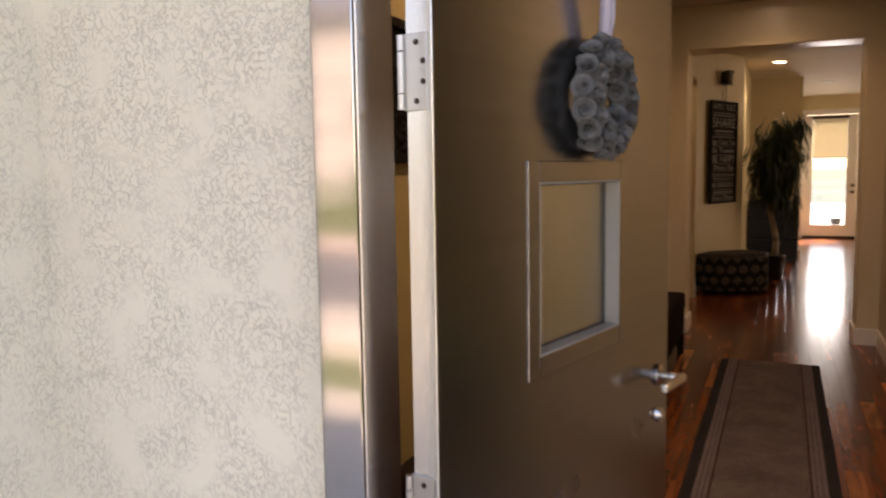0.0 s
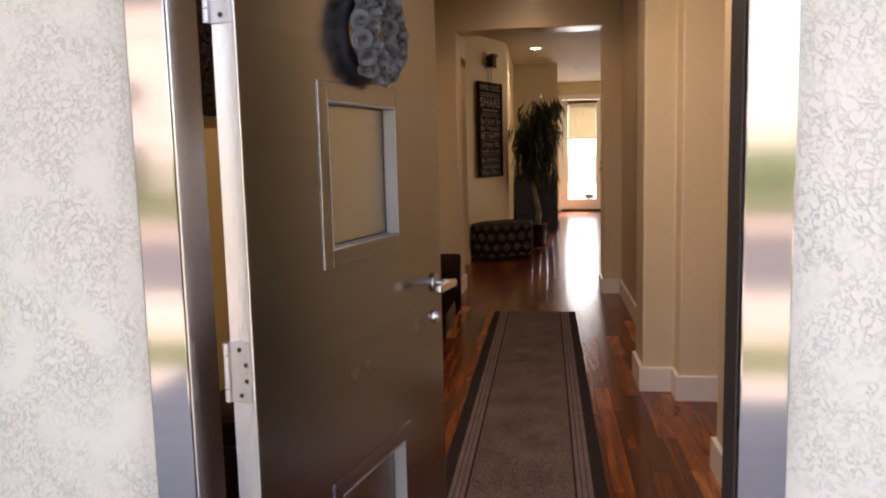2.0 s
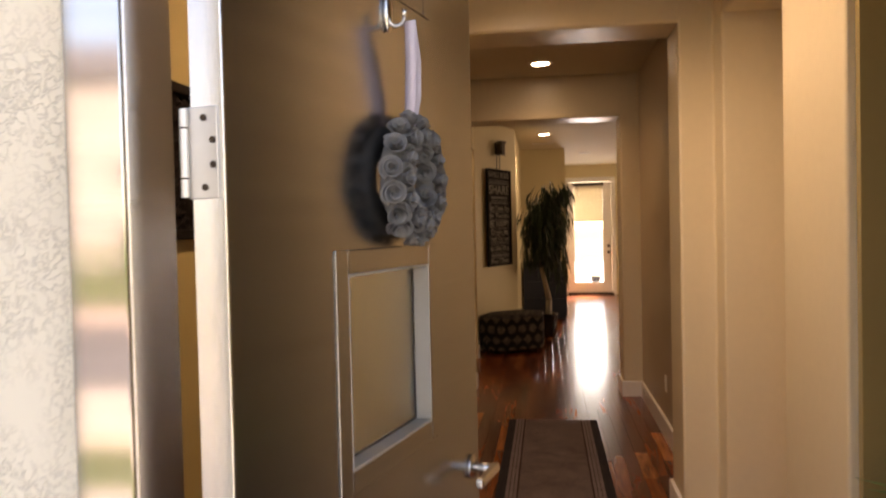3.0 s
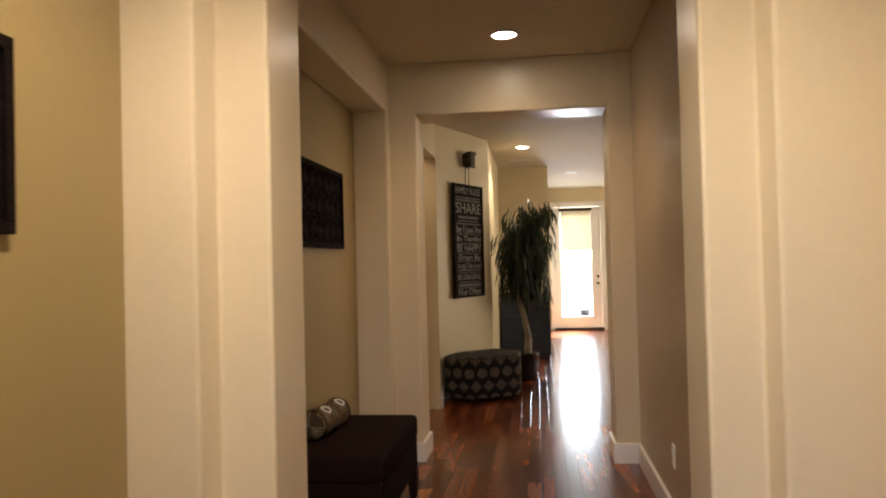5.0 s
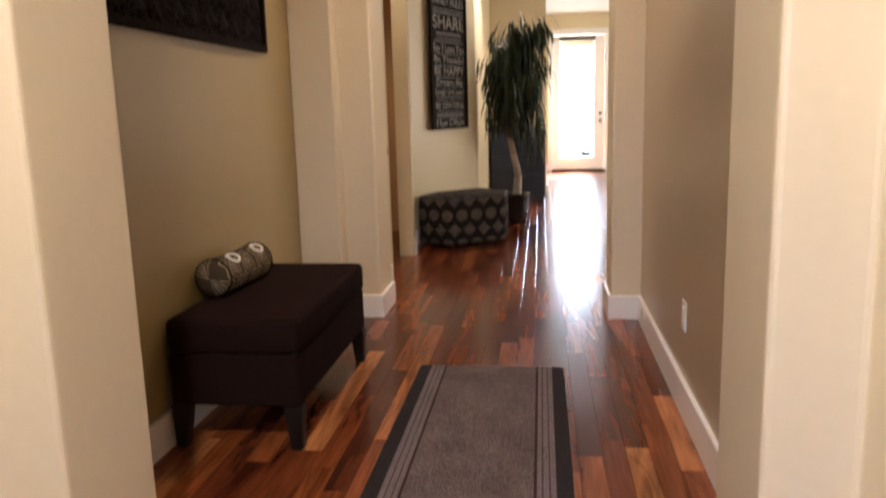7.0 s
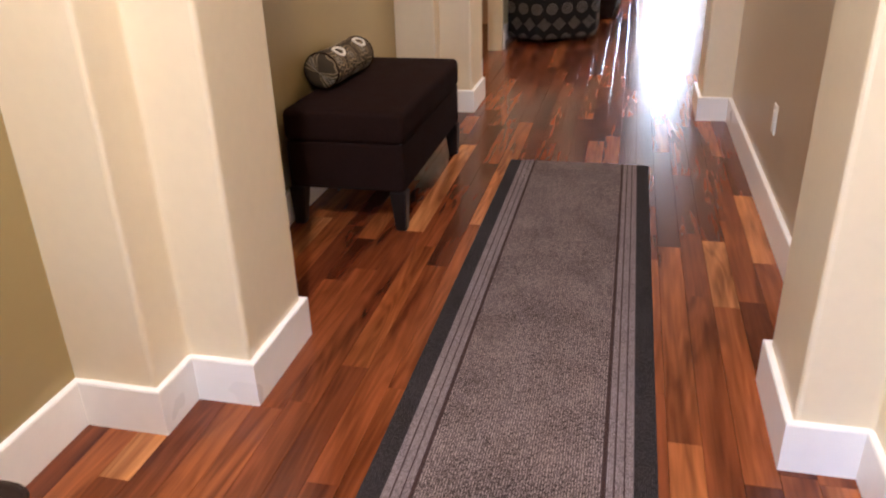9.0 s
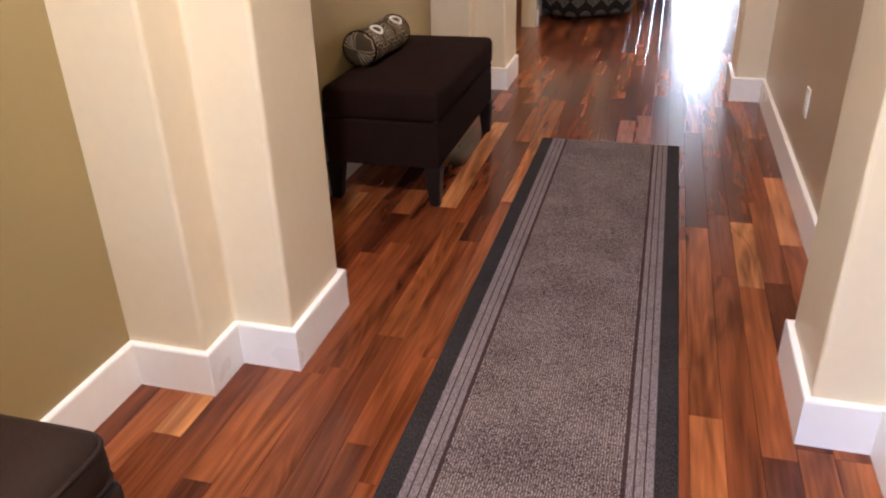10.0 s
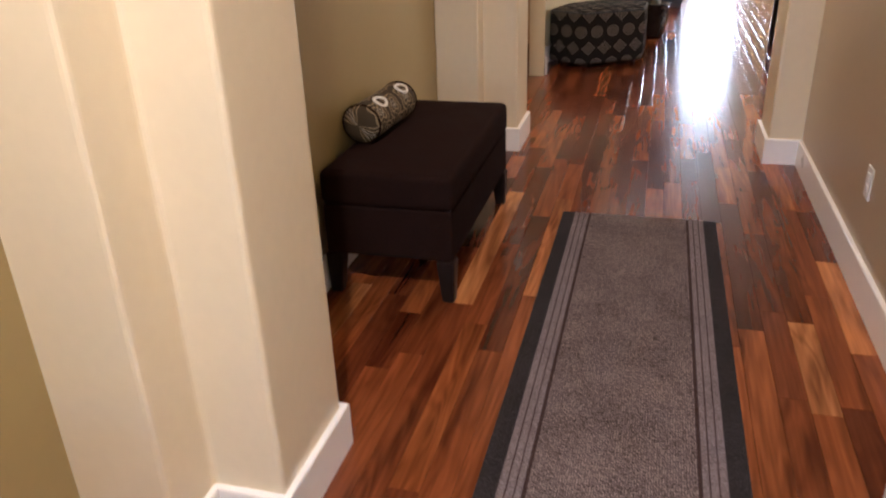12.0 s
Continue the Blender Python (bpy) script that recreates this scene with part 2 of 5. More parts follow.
CHROME = plain("satin_nickel", (0.72, 0.70, 0.67), 0.22, 1.0, grain=60, vary=0.04)
BRONZE = plain("dark_bronze", (0.05, 0.035, 0.025), 0.4, 0.8, grain=40, vary=0.2)
CLEAR = glass("clear_glass")

# ---- building blocks ----


def link(name, bm, mat, parent=None, smooth=False):
    me = bpy.data.meshes.new(name)
    bm.normal_update()
    bm.to_mesh(me)
    bm.free()
    for mm in mat if isinstance(mat, (list, tuple)) else [mat]:
        me.materials.append(mm)
    if smooth:
        for p in me.polygons:
            p.use_smooth = True
    ob = new(name, me)
    if parent is not None:
        ob.parent = parent
    return ob


def part(name, bm, mat, parent, label="", smooth=False):
    return tagged(link(name, bm, mat, parent, smooth), label)


def thing(name, label, category, m=None, group="", kind=""):
    ob = tagged(new(name), label, category, group, kind)
    ob.matrix_world = m or Matrix()
    return ob


def box(bm, x0, x1, y0, y1, z0, z1, bevel=0.0, seg=2, m=None, which=None):
    r = bmesh.ops.create_cube(bm, size=1.0)
    vs = r["verts"]
    for v in vs:
        v.co = Vector((x0 + (v.co.x + 0.5) * (x1 - x0), y0 + (v.co.y + 0.5) * (y1 - y0), z0 + (v.co.z + 0.5) * (z1 - z0)))
    if bevel:
        es = {e for v in vs for e in v.link_edges}
        if which == "z":
            es = {e for e in es if abs(e.verts[0].co.z - e.verts[1].co.z) > 1e-5}
        r = bmesh.ops.bevel(bm, geom=list(es), offset=bevel, segments=seg, profile=0.5, affect="EDGES")
        vs = list({v for f in r["faces"] for v in f.verts} | {v for v in vs if v.is_valid})
    if m is not None:
        bmesh.ops.transform(bm, matrix=m, verts=[v for v in vs if v.is_valid])
    return bm


def boxed(*a, **k):
    return box(bmesh.new(), *a, **k)


def rod(bm, a, b, r0, r1=None, seg=12):
    """A tapered round bar from a to b."""
    a, b = Vector(a), Vector(b)
    turn = (b - a).to_track_quat("Z", "Y").to_matrix().to_4x4()
    bmesh.ops.create_cone(bm, cap_ends=True, segments=seg, radius1=r0, radius2=r0 if r1 is None else r1, depth=(b - a).length,
                          matrix=Matrix.Translation((a + b) / 2) @ turn)
    return bm


def prism(bm, outline, z0, z1):
    """An upright prism over a plan outline, given anticlockwise."""
    lo = [bm.verts.new((x, y, z0)) for x, y in outline]
    hi = [bm.verts.new((x, y, z1)) for x, y in outline]
    n = len(outline)
    bm.faces.new(hi)
    bm.faces.new(lo[::-1])
    for i in range(n):
        bm.faces.new((lo[i], lo[(i + 1) % n], hi[(i + 1) % n], hi[i]))
    return bm


def lathe(bm, profile, seg=24, m=None):
    """A turned body from (radius, height) pairs."""
    rings = []
    for r, z in profile:
        rings.append([bm.verts.new((r * math.cos(2 * math.pi * i / seg), r * math.sin(2 * math.pi * i / seg), z)) for i in range(seg)])
    for a, b in zip(rings, rings[1:]):
        for i in range(seg):
            bm.faces.new((a[i], a[(i + 1) % seg], b[(i + 1) % seg], b[i]))
    bm.faces.new(rings[0][::-1])
    bm.faces.new(rings[-1])
    if m is not None:
        bmesh.ops.transform(bm, matrix=m, verts=[v for r in rings for v in r])
    return bm


def tube_ring(bm, pts, r, seg=6):
    """A closed round cord through the points."""
    P = [Vector(p) for p in pts]
    c = sum(P, Vector()) / len(P)
    rings = []
    for i, p in enumerate(P):
        d = (P[(i + 1) % len(P)] - P[i - 1]).normalized()
        u = (p - c) - d * (p - c).dot(d)
        u.normalize()
        w = d.cross(u)
        rings.append([bm.verts.new(p + (u * math.cos(a) + w * math.sin(a)) * r) for a in (2 * math.pi * k / seg for k in range(seg))])
    for i, a in enumerate(rings):
        b = rings[(i + 1) % len(rings)]
        for k in range(seg):
            bm.faces.new((a[k], a[(k + 1) % seg], b[(k + 1) % seg], b[k]))
    bmesh.ops.recalc_face_normals(bm, faces=bm.faces)
    return bm


def structure(name, bm, mat, label):
    return tagged(link(name, bm, mat), label, name.rstrip("_0123456789").split("_")[0], kind="structure")


def rounded(outline, r=0.014, seg=3):
    """The outline with its corners rounded, as bullnose plaster corners are."""
    out, n = [], len(outline)
    for i in range(n):
        p, a, b = Vector(outline[i]), Vector(outline[i - 1]), Vector(outline[(i + 1) % n])
        u, v = (a - p).normalized(), (b - p).normalized()
        for k in range(seg + 1):
            s = k / seg
            q = (p + u * r) * (1 - s) ** 2 + p * 2 * s * (1 - s) + (p + v * r) * s**2
            out.append((q.x, q.y))
    return out


TOP = 2.83

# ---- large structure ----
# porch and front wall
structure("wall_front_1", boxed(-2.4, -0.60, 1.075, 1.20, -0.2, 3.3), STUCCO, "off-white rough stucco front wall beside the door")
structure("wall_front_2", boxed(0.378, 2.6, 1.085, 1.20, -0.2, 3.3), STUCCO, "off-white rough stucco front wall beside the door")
structure("wall_front_3", boxed(-0.60, 0.378, 1.08, 1.20, 2.50, 3.3), STUCCO, "off-white rough stucco wall over the front door")
structure("wall_front_inner_1", boxed(-1.33, -0.645, 1.20, 1.27, 0, TOP), CREAM, "cream painted inner face of the front wall")
structure("wall_front_inner_2", boxed(0.378, 1.5, 1.20, 1.27, 0, TOP), OLIVE, "olive painted inner face of the front wall")
structure("wall_front_inner_3", boxed(-0.645, 0.378, 1.20, 1.27, 2.50, TOP), CREAM, "cream painted wall over the front door")
structure("wall_porch", boxed(-1.42, -1.19, 0.15, 1.075, -0.2, 3.3), STUCCO, "shaded off-white stucco side wall of the porch")
structure("porch_floor", boxed(-9.0, 5.0, -2.5, 1.075, -0.20, -0.03), CONCRETE, "grey concrete porch floor")
structure("threshold", boxed(-0.60, 0.378, 1.04, 1.27, -0.03, 0.012, bevel=0.004), STEEL, "brushed steel door threshold")
# side walls
structure("wall_foyer_left", boxed(-1.33, -1.213, 1.27, 4.25, 0, TOP), OLIVE, "olive green painted foyer wall, satin")
structure("wall_niche", boxed(-1.33, -1.213, 4.45, 7.13, 0, TOP), OLIVE, "olive green painted back wall of the bench niche")
structure("wall_hall_right", boxed(0.722, 0.84, 4.47, 7.13, 0, TOP), TAN, "tan satin painted hall wall")
structure("beam_niche", boxed(-1.213, -0.972, 4.47, 7.12, 2.475, TOP, bevel=0.012), CREAM, "cream painted beam over the niche opening")
structure("pilaster_niche", prism(bmesh.new(), rounded([(-1.213, 7.0), (-0.972, 7.0), (-0.972, 7.13), (-1.213, 7.13)], 0.01), 0, 2.475), CREAM, "cream painted end of the niche")
# first portal: stepped pilasters
L1 = [(-1.32, 3.968), (-0.977, 3.968), (-0.977, 4.128), (-0.797, 4.128), (-0.797, 4.47), (-1.32, 4.47)]
R1 = [(0.555, 4.135), (0.725, 4.135), (0.725, 3.975), (1.30, 3.975), (1.30, 4.47), (0.555, 4.47)]
structure("portal_pilaster_1", prism(bmesh.new(), rounded(L1), 0, TOP), CREAM, "cream stepped pilaster with rounded plaster corners")
structure("portal_pilaster_2", prism(bmesh.new(), rounded(R1), 0, TOP), CREAM, "cream stepped pilaster with rounded plaster corners")
structure("portal_header_1", boxed(-0.86, 0.62, 4.1365, 4.468, 2.482, TOP, bevel=0.014), CREAM, "cream painted header over the portal")
# foyer right: small niche, pilaster, recess
structure("wall_foyer_niche", boxed(1.20, 1.30, 3.07, 3.975, 0, TOP), CREAM, "cream painted niche wall")
structure("beam_foyer", boxed(0.727, 1.20, 3.07, 3.975, 2.475, TOP, bevel=0.01), CREAM, "cream painted beam over the foyer niche")
structure("pilaster_foyer", prism(bmesh.new(), rounded([(0.725, 2.50), (1.40, 2.50), (1.40, 3.07), (0.725, 3.07)]), 0, TOP), CREAM, "cream pilaster between niche and recess")
structure("wall_foyer_recess", boxed(1.40, 1.50, 1.27, 3.07, 0, TOP), OLIVE, "olive green painted wall of the recess")
structure("wall_foyer_recess_end", boxed(0.75, 1.40, 2.47, 2.498, 0, TOP), OLIVE, "olive green painted return of the recess")
# second portal
structure("portal_wall_left", prism(bmesh.new(), rounded([(-1.32, 7.13), (-0.782, 7.13), (-0.782, 7.48), (-1.32, 7.48)]), 0, TOP), CREAM, "cream painted portal wall")
structure("portal_wall_right", prism(bmesh.new(), rounded([(0.556, 7.13), (1.3, 7.13), (1.3, 7.48), (0.556, 7.48)]), 0, TOP), CREAM, "cream painted portal wall")
structure("portal_header_2", boxed(-0.85, 0.62, 7.132, 7.478, 2.455, TOP, bevel=0.014), CREAM, "cream painted header over the second portal")
# great room
structure("wall_great_left_1", boxed(-1.02, -0.90, 7.48, 8.12, 0, TOP), YELLOW, "pale yellow painted wall beside the side door")
structure("wall_great_left_2", boxed(-1.02, -0.90, 8.12, 9.05, 2.41, TOP), YELLOW, "pale yellow painted wall over the side door")
structure("wall_great_left_3", prism(bmesh.new(), [(-1.02, 9.05), (-0.90, 9.05), (-0.965, 9.55), (-0.50, 10.74), (-0.52, 13.5), (-0.66, 13.5), (-0.64, 10.8), (-1.10, 9.7)], 0, TOP), YELLOW, "pale yellow painted angled wall and its return")
structure("wall_side_room", boxed(-2.3, -2.2, 7.3, 10.5, 0, TOP), ORANGE, "warm ochre painted wall of the side room")
structure("wall_side_room_near", boxed(-2.2, -1.32, 7.3, 7.4, 0, TOP), ORANGE, "warm ochre painted wall of the side room")
structure("wall_side_room_far", boxed(-2.2, -0.85, 10.4, 10.5, 0, TOP), ORANGE, "warm ochre painted wall of the side room")
structure("wall_great_back", boxed(-0.66, 0.235, 13.5, 13.65, 0, TOP), YELLOW, "pale yellow painted wall behind the tall plant")
structure("wall_great_return", boxed(0.10, 0.235, 13.65, 17.28, 0, TOP), YELLOW, "pale yellow painted return wall")
structure("wall_patio_1", boxed(0.10, 0.385, 17.28, 17.45, 0, TOP), YELLOW, "pale yellow wall beside the patio door")
structure("wall_patio_2", boxed(1.315, 5.2, 17.28, 17.45, 0, TOP), YELLOW, "pale yellow wall beside the patio door")
structure("wall_patio_3", boxed(0.385, 1.315, 17.28, 17.45, 2.46, TOP), YELLOW, "pale yellow wall over the patio door")
structure("wall_great_right", boxed(5.2, 5.35, 7.48, 17.45, 0, TOP), YELLOW, "pale yellow painted wall of the great room")
structure("wall_great_near", boxed(1.3, 5.2, 7.3, 7.48, 0, TOP), YELLOW, "pale yellow painted wall of the great room")
structure("ceiling", boxed(-2.4, 5.35, 1.2, 17.45, TOP, TOP + 0.12), CEIL, "matt cream ceiling")
structure("subfloor", boxed(-2.4, 5.35, 1.2, 17.45, -0.25, -0.014), CONCRETE, "concrete under the wooden floor")
gm = bmesh.new()
bmesh.ops.create_grid(gm, x_segments=2, y_segments=2, size=400)
bmesh.ops.translate(gm, verts=gm.verts, vec=(0, 0, -0.26))
structure("ground", gm, GRASS, "green lawn round the house")

structure("pavement_1", boxed(-60, 60, -5.4, -4.1, -0.30, -0.12), CONCRETE, "pale concrete pavement along the street")
structure("road", boxed(-60, 60, -12.2, -5.7, -0.40, -0.24), ASPHALT, "grey asphalt street")
structure("kerb", boxed(-60, 60, -5.7, -5.4, -0.30, -0.11), CONCRETE, "concrete kerb")
structure("pavement_2", boxed(-60, 60, -14.6, -12.2, -0.30, -0.12), BRICKRED, "pinkish paved strip across the street")
structure("patio", boxed(-14, 18, 17.45, 34.0, -0.25, -0.03), PALE, "sunlit pale concrete patio")

# ---- baseboards ----
def baseboard(pts, name="baseboard"):
    """A white skirting board along an open line of wall corners, the wall on the line's left."""
    prof = [(0.0, 0.0), (0.018, 0.0), (0.018, 0.129), (0.0155, 0.1335), (0.0, 0.1345)]
    bm = bmesh.new()
    P = [Vector(p) for p in pts]
    rings = []
    for i, p in enumerate(P):
        d0 = (p - P[i - 1]).normalized() if i else (P[1] - p).normalized()
        d1 = (P[i + 1] - p).normalized() if i < len(P) - 1 else d0
        n0, n1 = Vector((d0.y, -d0.x)), Vector((d1.y, -d1.x))
        mit = (n0 + n1) / max(0.2, 1 + n0.dot(n1))
        rings.append([bm.verts.new((p.x + mit.x * o, p.y + mit.y * o, z)) for o, z in prof])
    for a, b in zip(rings, rings[1:]):
        for k in range(len(prof)):
            j = (k + 1) % len(prof)
            bm.faces.new((a[k], b[k], b[j], a[j]))
    bm.faces.new(rings[0]); bm.faces.new(rings[-1][::-1])
    bmesh.ops.recalc_face_normals(bm, faces=bm.faces)
    return structure(name, bm, WHITE, "white painted baseboard")


baseboard([(-1.213, 1.27), (-1.213, 3.968), (-0.977, 3.968), (-0.977, 4.128), (-0.797, 4.128), (-0.797, 4.47), (-1.213, 4.47), (-1.213, 7.0), (-0.972, 7.0), (-0.972, 7.13), (-0.782, 7.13), (-0.782, 7.48), (-0.90, 7.48), (-0.90, 8.05)])
baseboard([(-0.90, 9.1), (-0.965, 9.55), (-0.50, 10.74), (-0.52, 13.5), (0.235, 13.5), (0.235, 17.28), (0.30, 17.28)])
baseboard([(1.3, 7.48), (0.556, 7.48), (0.556, 7.13), (0.722, 7.13), (0.722, 4.47), (0.555, 4.47), (0.555, 4.135), (0.725, 4.135), (0.725, 3.975), (1.20, 3.975), (1.20, 3.07), (0.725, 3.07), (0.725, 2.50), (0.75, 2.47), (1.40, 2.47), (1.40, 1.27)])

# ---- more materials ----
FROST = glass("frosted_glass", (0.80, 0.87, 0.83), 0.30)
STEEL_EDGE = plain("polished_steel_edge", (0.70, 0.68, 0.665), 0.26, 1.0, grain=60, vary=0.03, rvary=0.03)
PETAL = plain("grey_paper", (0.165, 0.163, 0.160), 0.8, grain=70, vary=0.18, bump=0.0006)
RIBBON = plain("lilac_satin_ribbon", (0.55, 0.50, 0.58), 0.45, grain=60, vary=0.06)
LEAF = plain("dark_green_leaf", (0.022, 0.040, 0.014), 0.5, grain=20, vary=0.45)
HEDGE = plain("sunlit_hedge_leaf", (0.10, 0.17, 0.045), 0.6, grain=10, vary=0.4)
LAWN = plain("blue_green_lawn", (0.035, 0.075, 0.055), 0.9, grain=3, vary=0.35)
BARK = plain("grey_brown_bark", (0.40, 0.345, 0.27), 0.8, grain=40, vary=0.3, bump=0.003)
MOTIF = plain("cream_embroidery", (0.66, 0.62, 0.54), 0.8, grain=160, vary=0.15)
LETTER = plain("faded_cream_lettering", (0.25, 0.235, 0.20), 0.7, grain=120, vary=0.5)
DIMLETTER = plain("worn_grey_lettering", (0.11, 0.10, 0.09), 0.7, grain=300, vary=0.6)
SIGNWOOD = plain("black_distressed_board", (0.016, 0.012, 0.010), 0.85, grain=40, vary=0.5, bump=0.001, spec=0.12)
LEATHER = plain("dark_brown_leather", (0.021, 0.0112, 0.0078), 0.62, grain=90, vary=0.25, bump=0.0012, bump_scale=260, spec=0.13)
CARVED = plain("carved_black_wood", (0.0085, 0.0055, 0.0042), 0.75, grain=60, vary=0.5, bump=0.004, bump_scale=55, spec=0.05)
REVEAL = plain("pale_grey_satin_paint", (0.37, 0.345, 0.30), 0.32, grain=40, vary=0.04)
HINGESTEEL = plain("satin_hinge_steel", (0.52, 0.505, 0.49), 0.34, 1.0, grain=60, vary=0.06)
PLASTIC = plain("white_plastic", (0.78, 0.75, 0.70), 0.35, grain=30, vary=0.02)
LENS = glow("lamp_lens", (1.0, 0.86, 0.66), 9.0)
GASKET = plain("dark_brown_rubber", (0.028, 0.021, 0.017), 0.55, grain=60, vary=0.2)
POT = plain("dark_glazed_pot", (0.020, 0.016, 0.016), 0.25, grain=25, vary=0.3)
SOIL = plain("potting_soil", (0.03, 0.02, 0.014), 0.95, grain=80, vary=0.4, bump=0.005)


def shade_material():
    m, n, l, b = nodes_of("woven_roller_shade")
    b.inputs["Base Color"].default_value = (0.80, 0.75, 0.62, 1)
    b.inputs["Roughness"].default_value = 0.9
    tr = n.new("ShaderNodeBsdfTranslucent")
    tr.inputs[0].default_value = (0.85, 0.80, 0.66, 1)
    mix = n.new("ShaderNodeMixShader"); mix.inputs[0].default_value = 0.22
    l.new(b.outputs[0], mix.inputs[1]); l.new(tr.outputs[0], mix.inputs[2])
    l.new(mix.outputs[0], n["Material Output"].inputs[0])
    w = n.new("ShaderNodeTexWave"); w.inputs["Scale"].default_value = 60; w.bands_direction = "Z"
    tex = n.new("ShaderNodeTexCoord"); l.new(tex.outputs["Object"], w.inputs[0])
    bp = n.new("ShaderNodeBump"); bp.inputs["Distance"].default_value = 0.001
    l.new(w.outputs["Fac"], bp.inputs["Height"]); l.new(bp.outputs[0], b.inputs["Normal"])
    return m


def rug_material(name, a, bcol, fleck=420.0, rib=62.0):
    """Ribbed needle-felt: speckled yarn in ribs that run along the runner."""
    m, n, l, b = nodes_of(name)
    tex = n.new("ShaderNodeTexCoord")
    mp = n.new("ShaderNodeMapping"); mp.inputs["Scale"].default_value = (1.0, 0.38, 1.0)
    l.new(tex.outputs["Object"], mp.inputs[0])
    fl = n.new("ShaderNodeTexNoise"); fl.inputs["Scale"].default_value = fleck; fl.inputs["Detail"].default_value = 2
    l.new(mp.outputs[0], fl.inputs["Vector"])
    worn = n.new("ShaderNodeTexNoise"); worn.inputs["Scale"].default_value = 5; worn.inputs["Detail"].default_value = 5
    l.new(tex.outputs["Object"], worn.inputs["Vector"])
    wv = n.new("ShaderNodeTexWave"); wv.inputs["Scale"].default_value = rib; wv.inputs["Distortion"].default_value = 0.6; wv.inputs["Detail Scale"].default_value = 8
    l.new(tex.outputs["Object"], wv.inputs[0])
    r1 = n.new("ShaderNodeMapRange"); r1.inputs[1].default_value, r1.inputs[2].default_value = 0.40, 0.62
    l.new(fl.outputs["Fac"], r1.inputs[0])
    r2 = n.new("ShaderNodeMapRange"); r2.inputs[1].default_value, r2.inputs[2].default_value, r2.inputs[3].default_value, r2.inputs[4].default_value = 0.3, 0.7, -0.16, 0.16
    l.new(worn.outputs["Fac"], r2.inputs[0])
    ad = n.new("ShaderNodeMath"); ad.operation = "ADD"; ad.use_clamp = True
    l.new(r1.outputs[0], ad.inputs[0]); l.new(r2.outputs[0], ad.inputs[1])
    ml = n.new("ShaderNodeMapRange"); ml.inputs[3].default_value, ml.inputs[4].default_value = 0.28, 1.0
    l.new(wv.outputs["Fac"], ml.inputs[0])
    mu = n.new("ShaderNodeMath"); mu.operation = "MULTIPLY"
    l.new(ad.outputs[0], mu.inputs[0]); l.new(ml.outputs[0], mu.inputs[1])
    mx = n.new("ShaderNodeMix"); mx.data_type = "RGBA"
    mx.inputs["A"].default_value, mx.inputs["B"].default_value = (*a, 1), (*bcol, 1)
    l.new(mu.outputs[0], mx.inputs["Factor"]); l.new(mx.outputs["Result"], b.inputs["Base Color"])
    b.inputs["Roughness"].default_value = 0.95
    b.inputs["Specular IOR Level"].default_value = 0.15
    bp = n.new("ShaderNodeBump"); bp.inputs["Strength"].default_value, bp.inputs["Distance"].default_value = 0.7, 0.003
    l.new(mu.outputs[0], bp.inputs["Height"]); l.new(bp.outputs[0], b.inputs["Normal"])
    return m


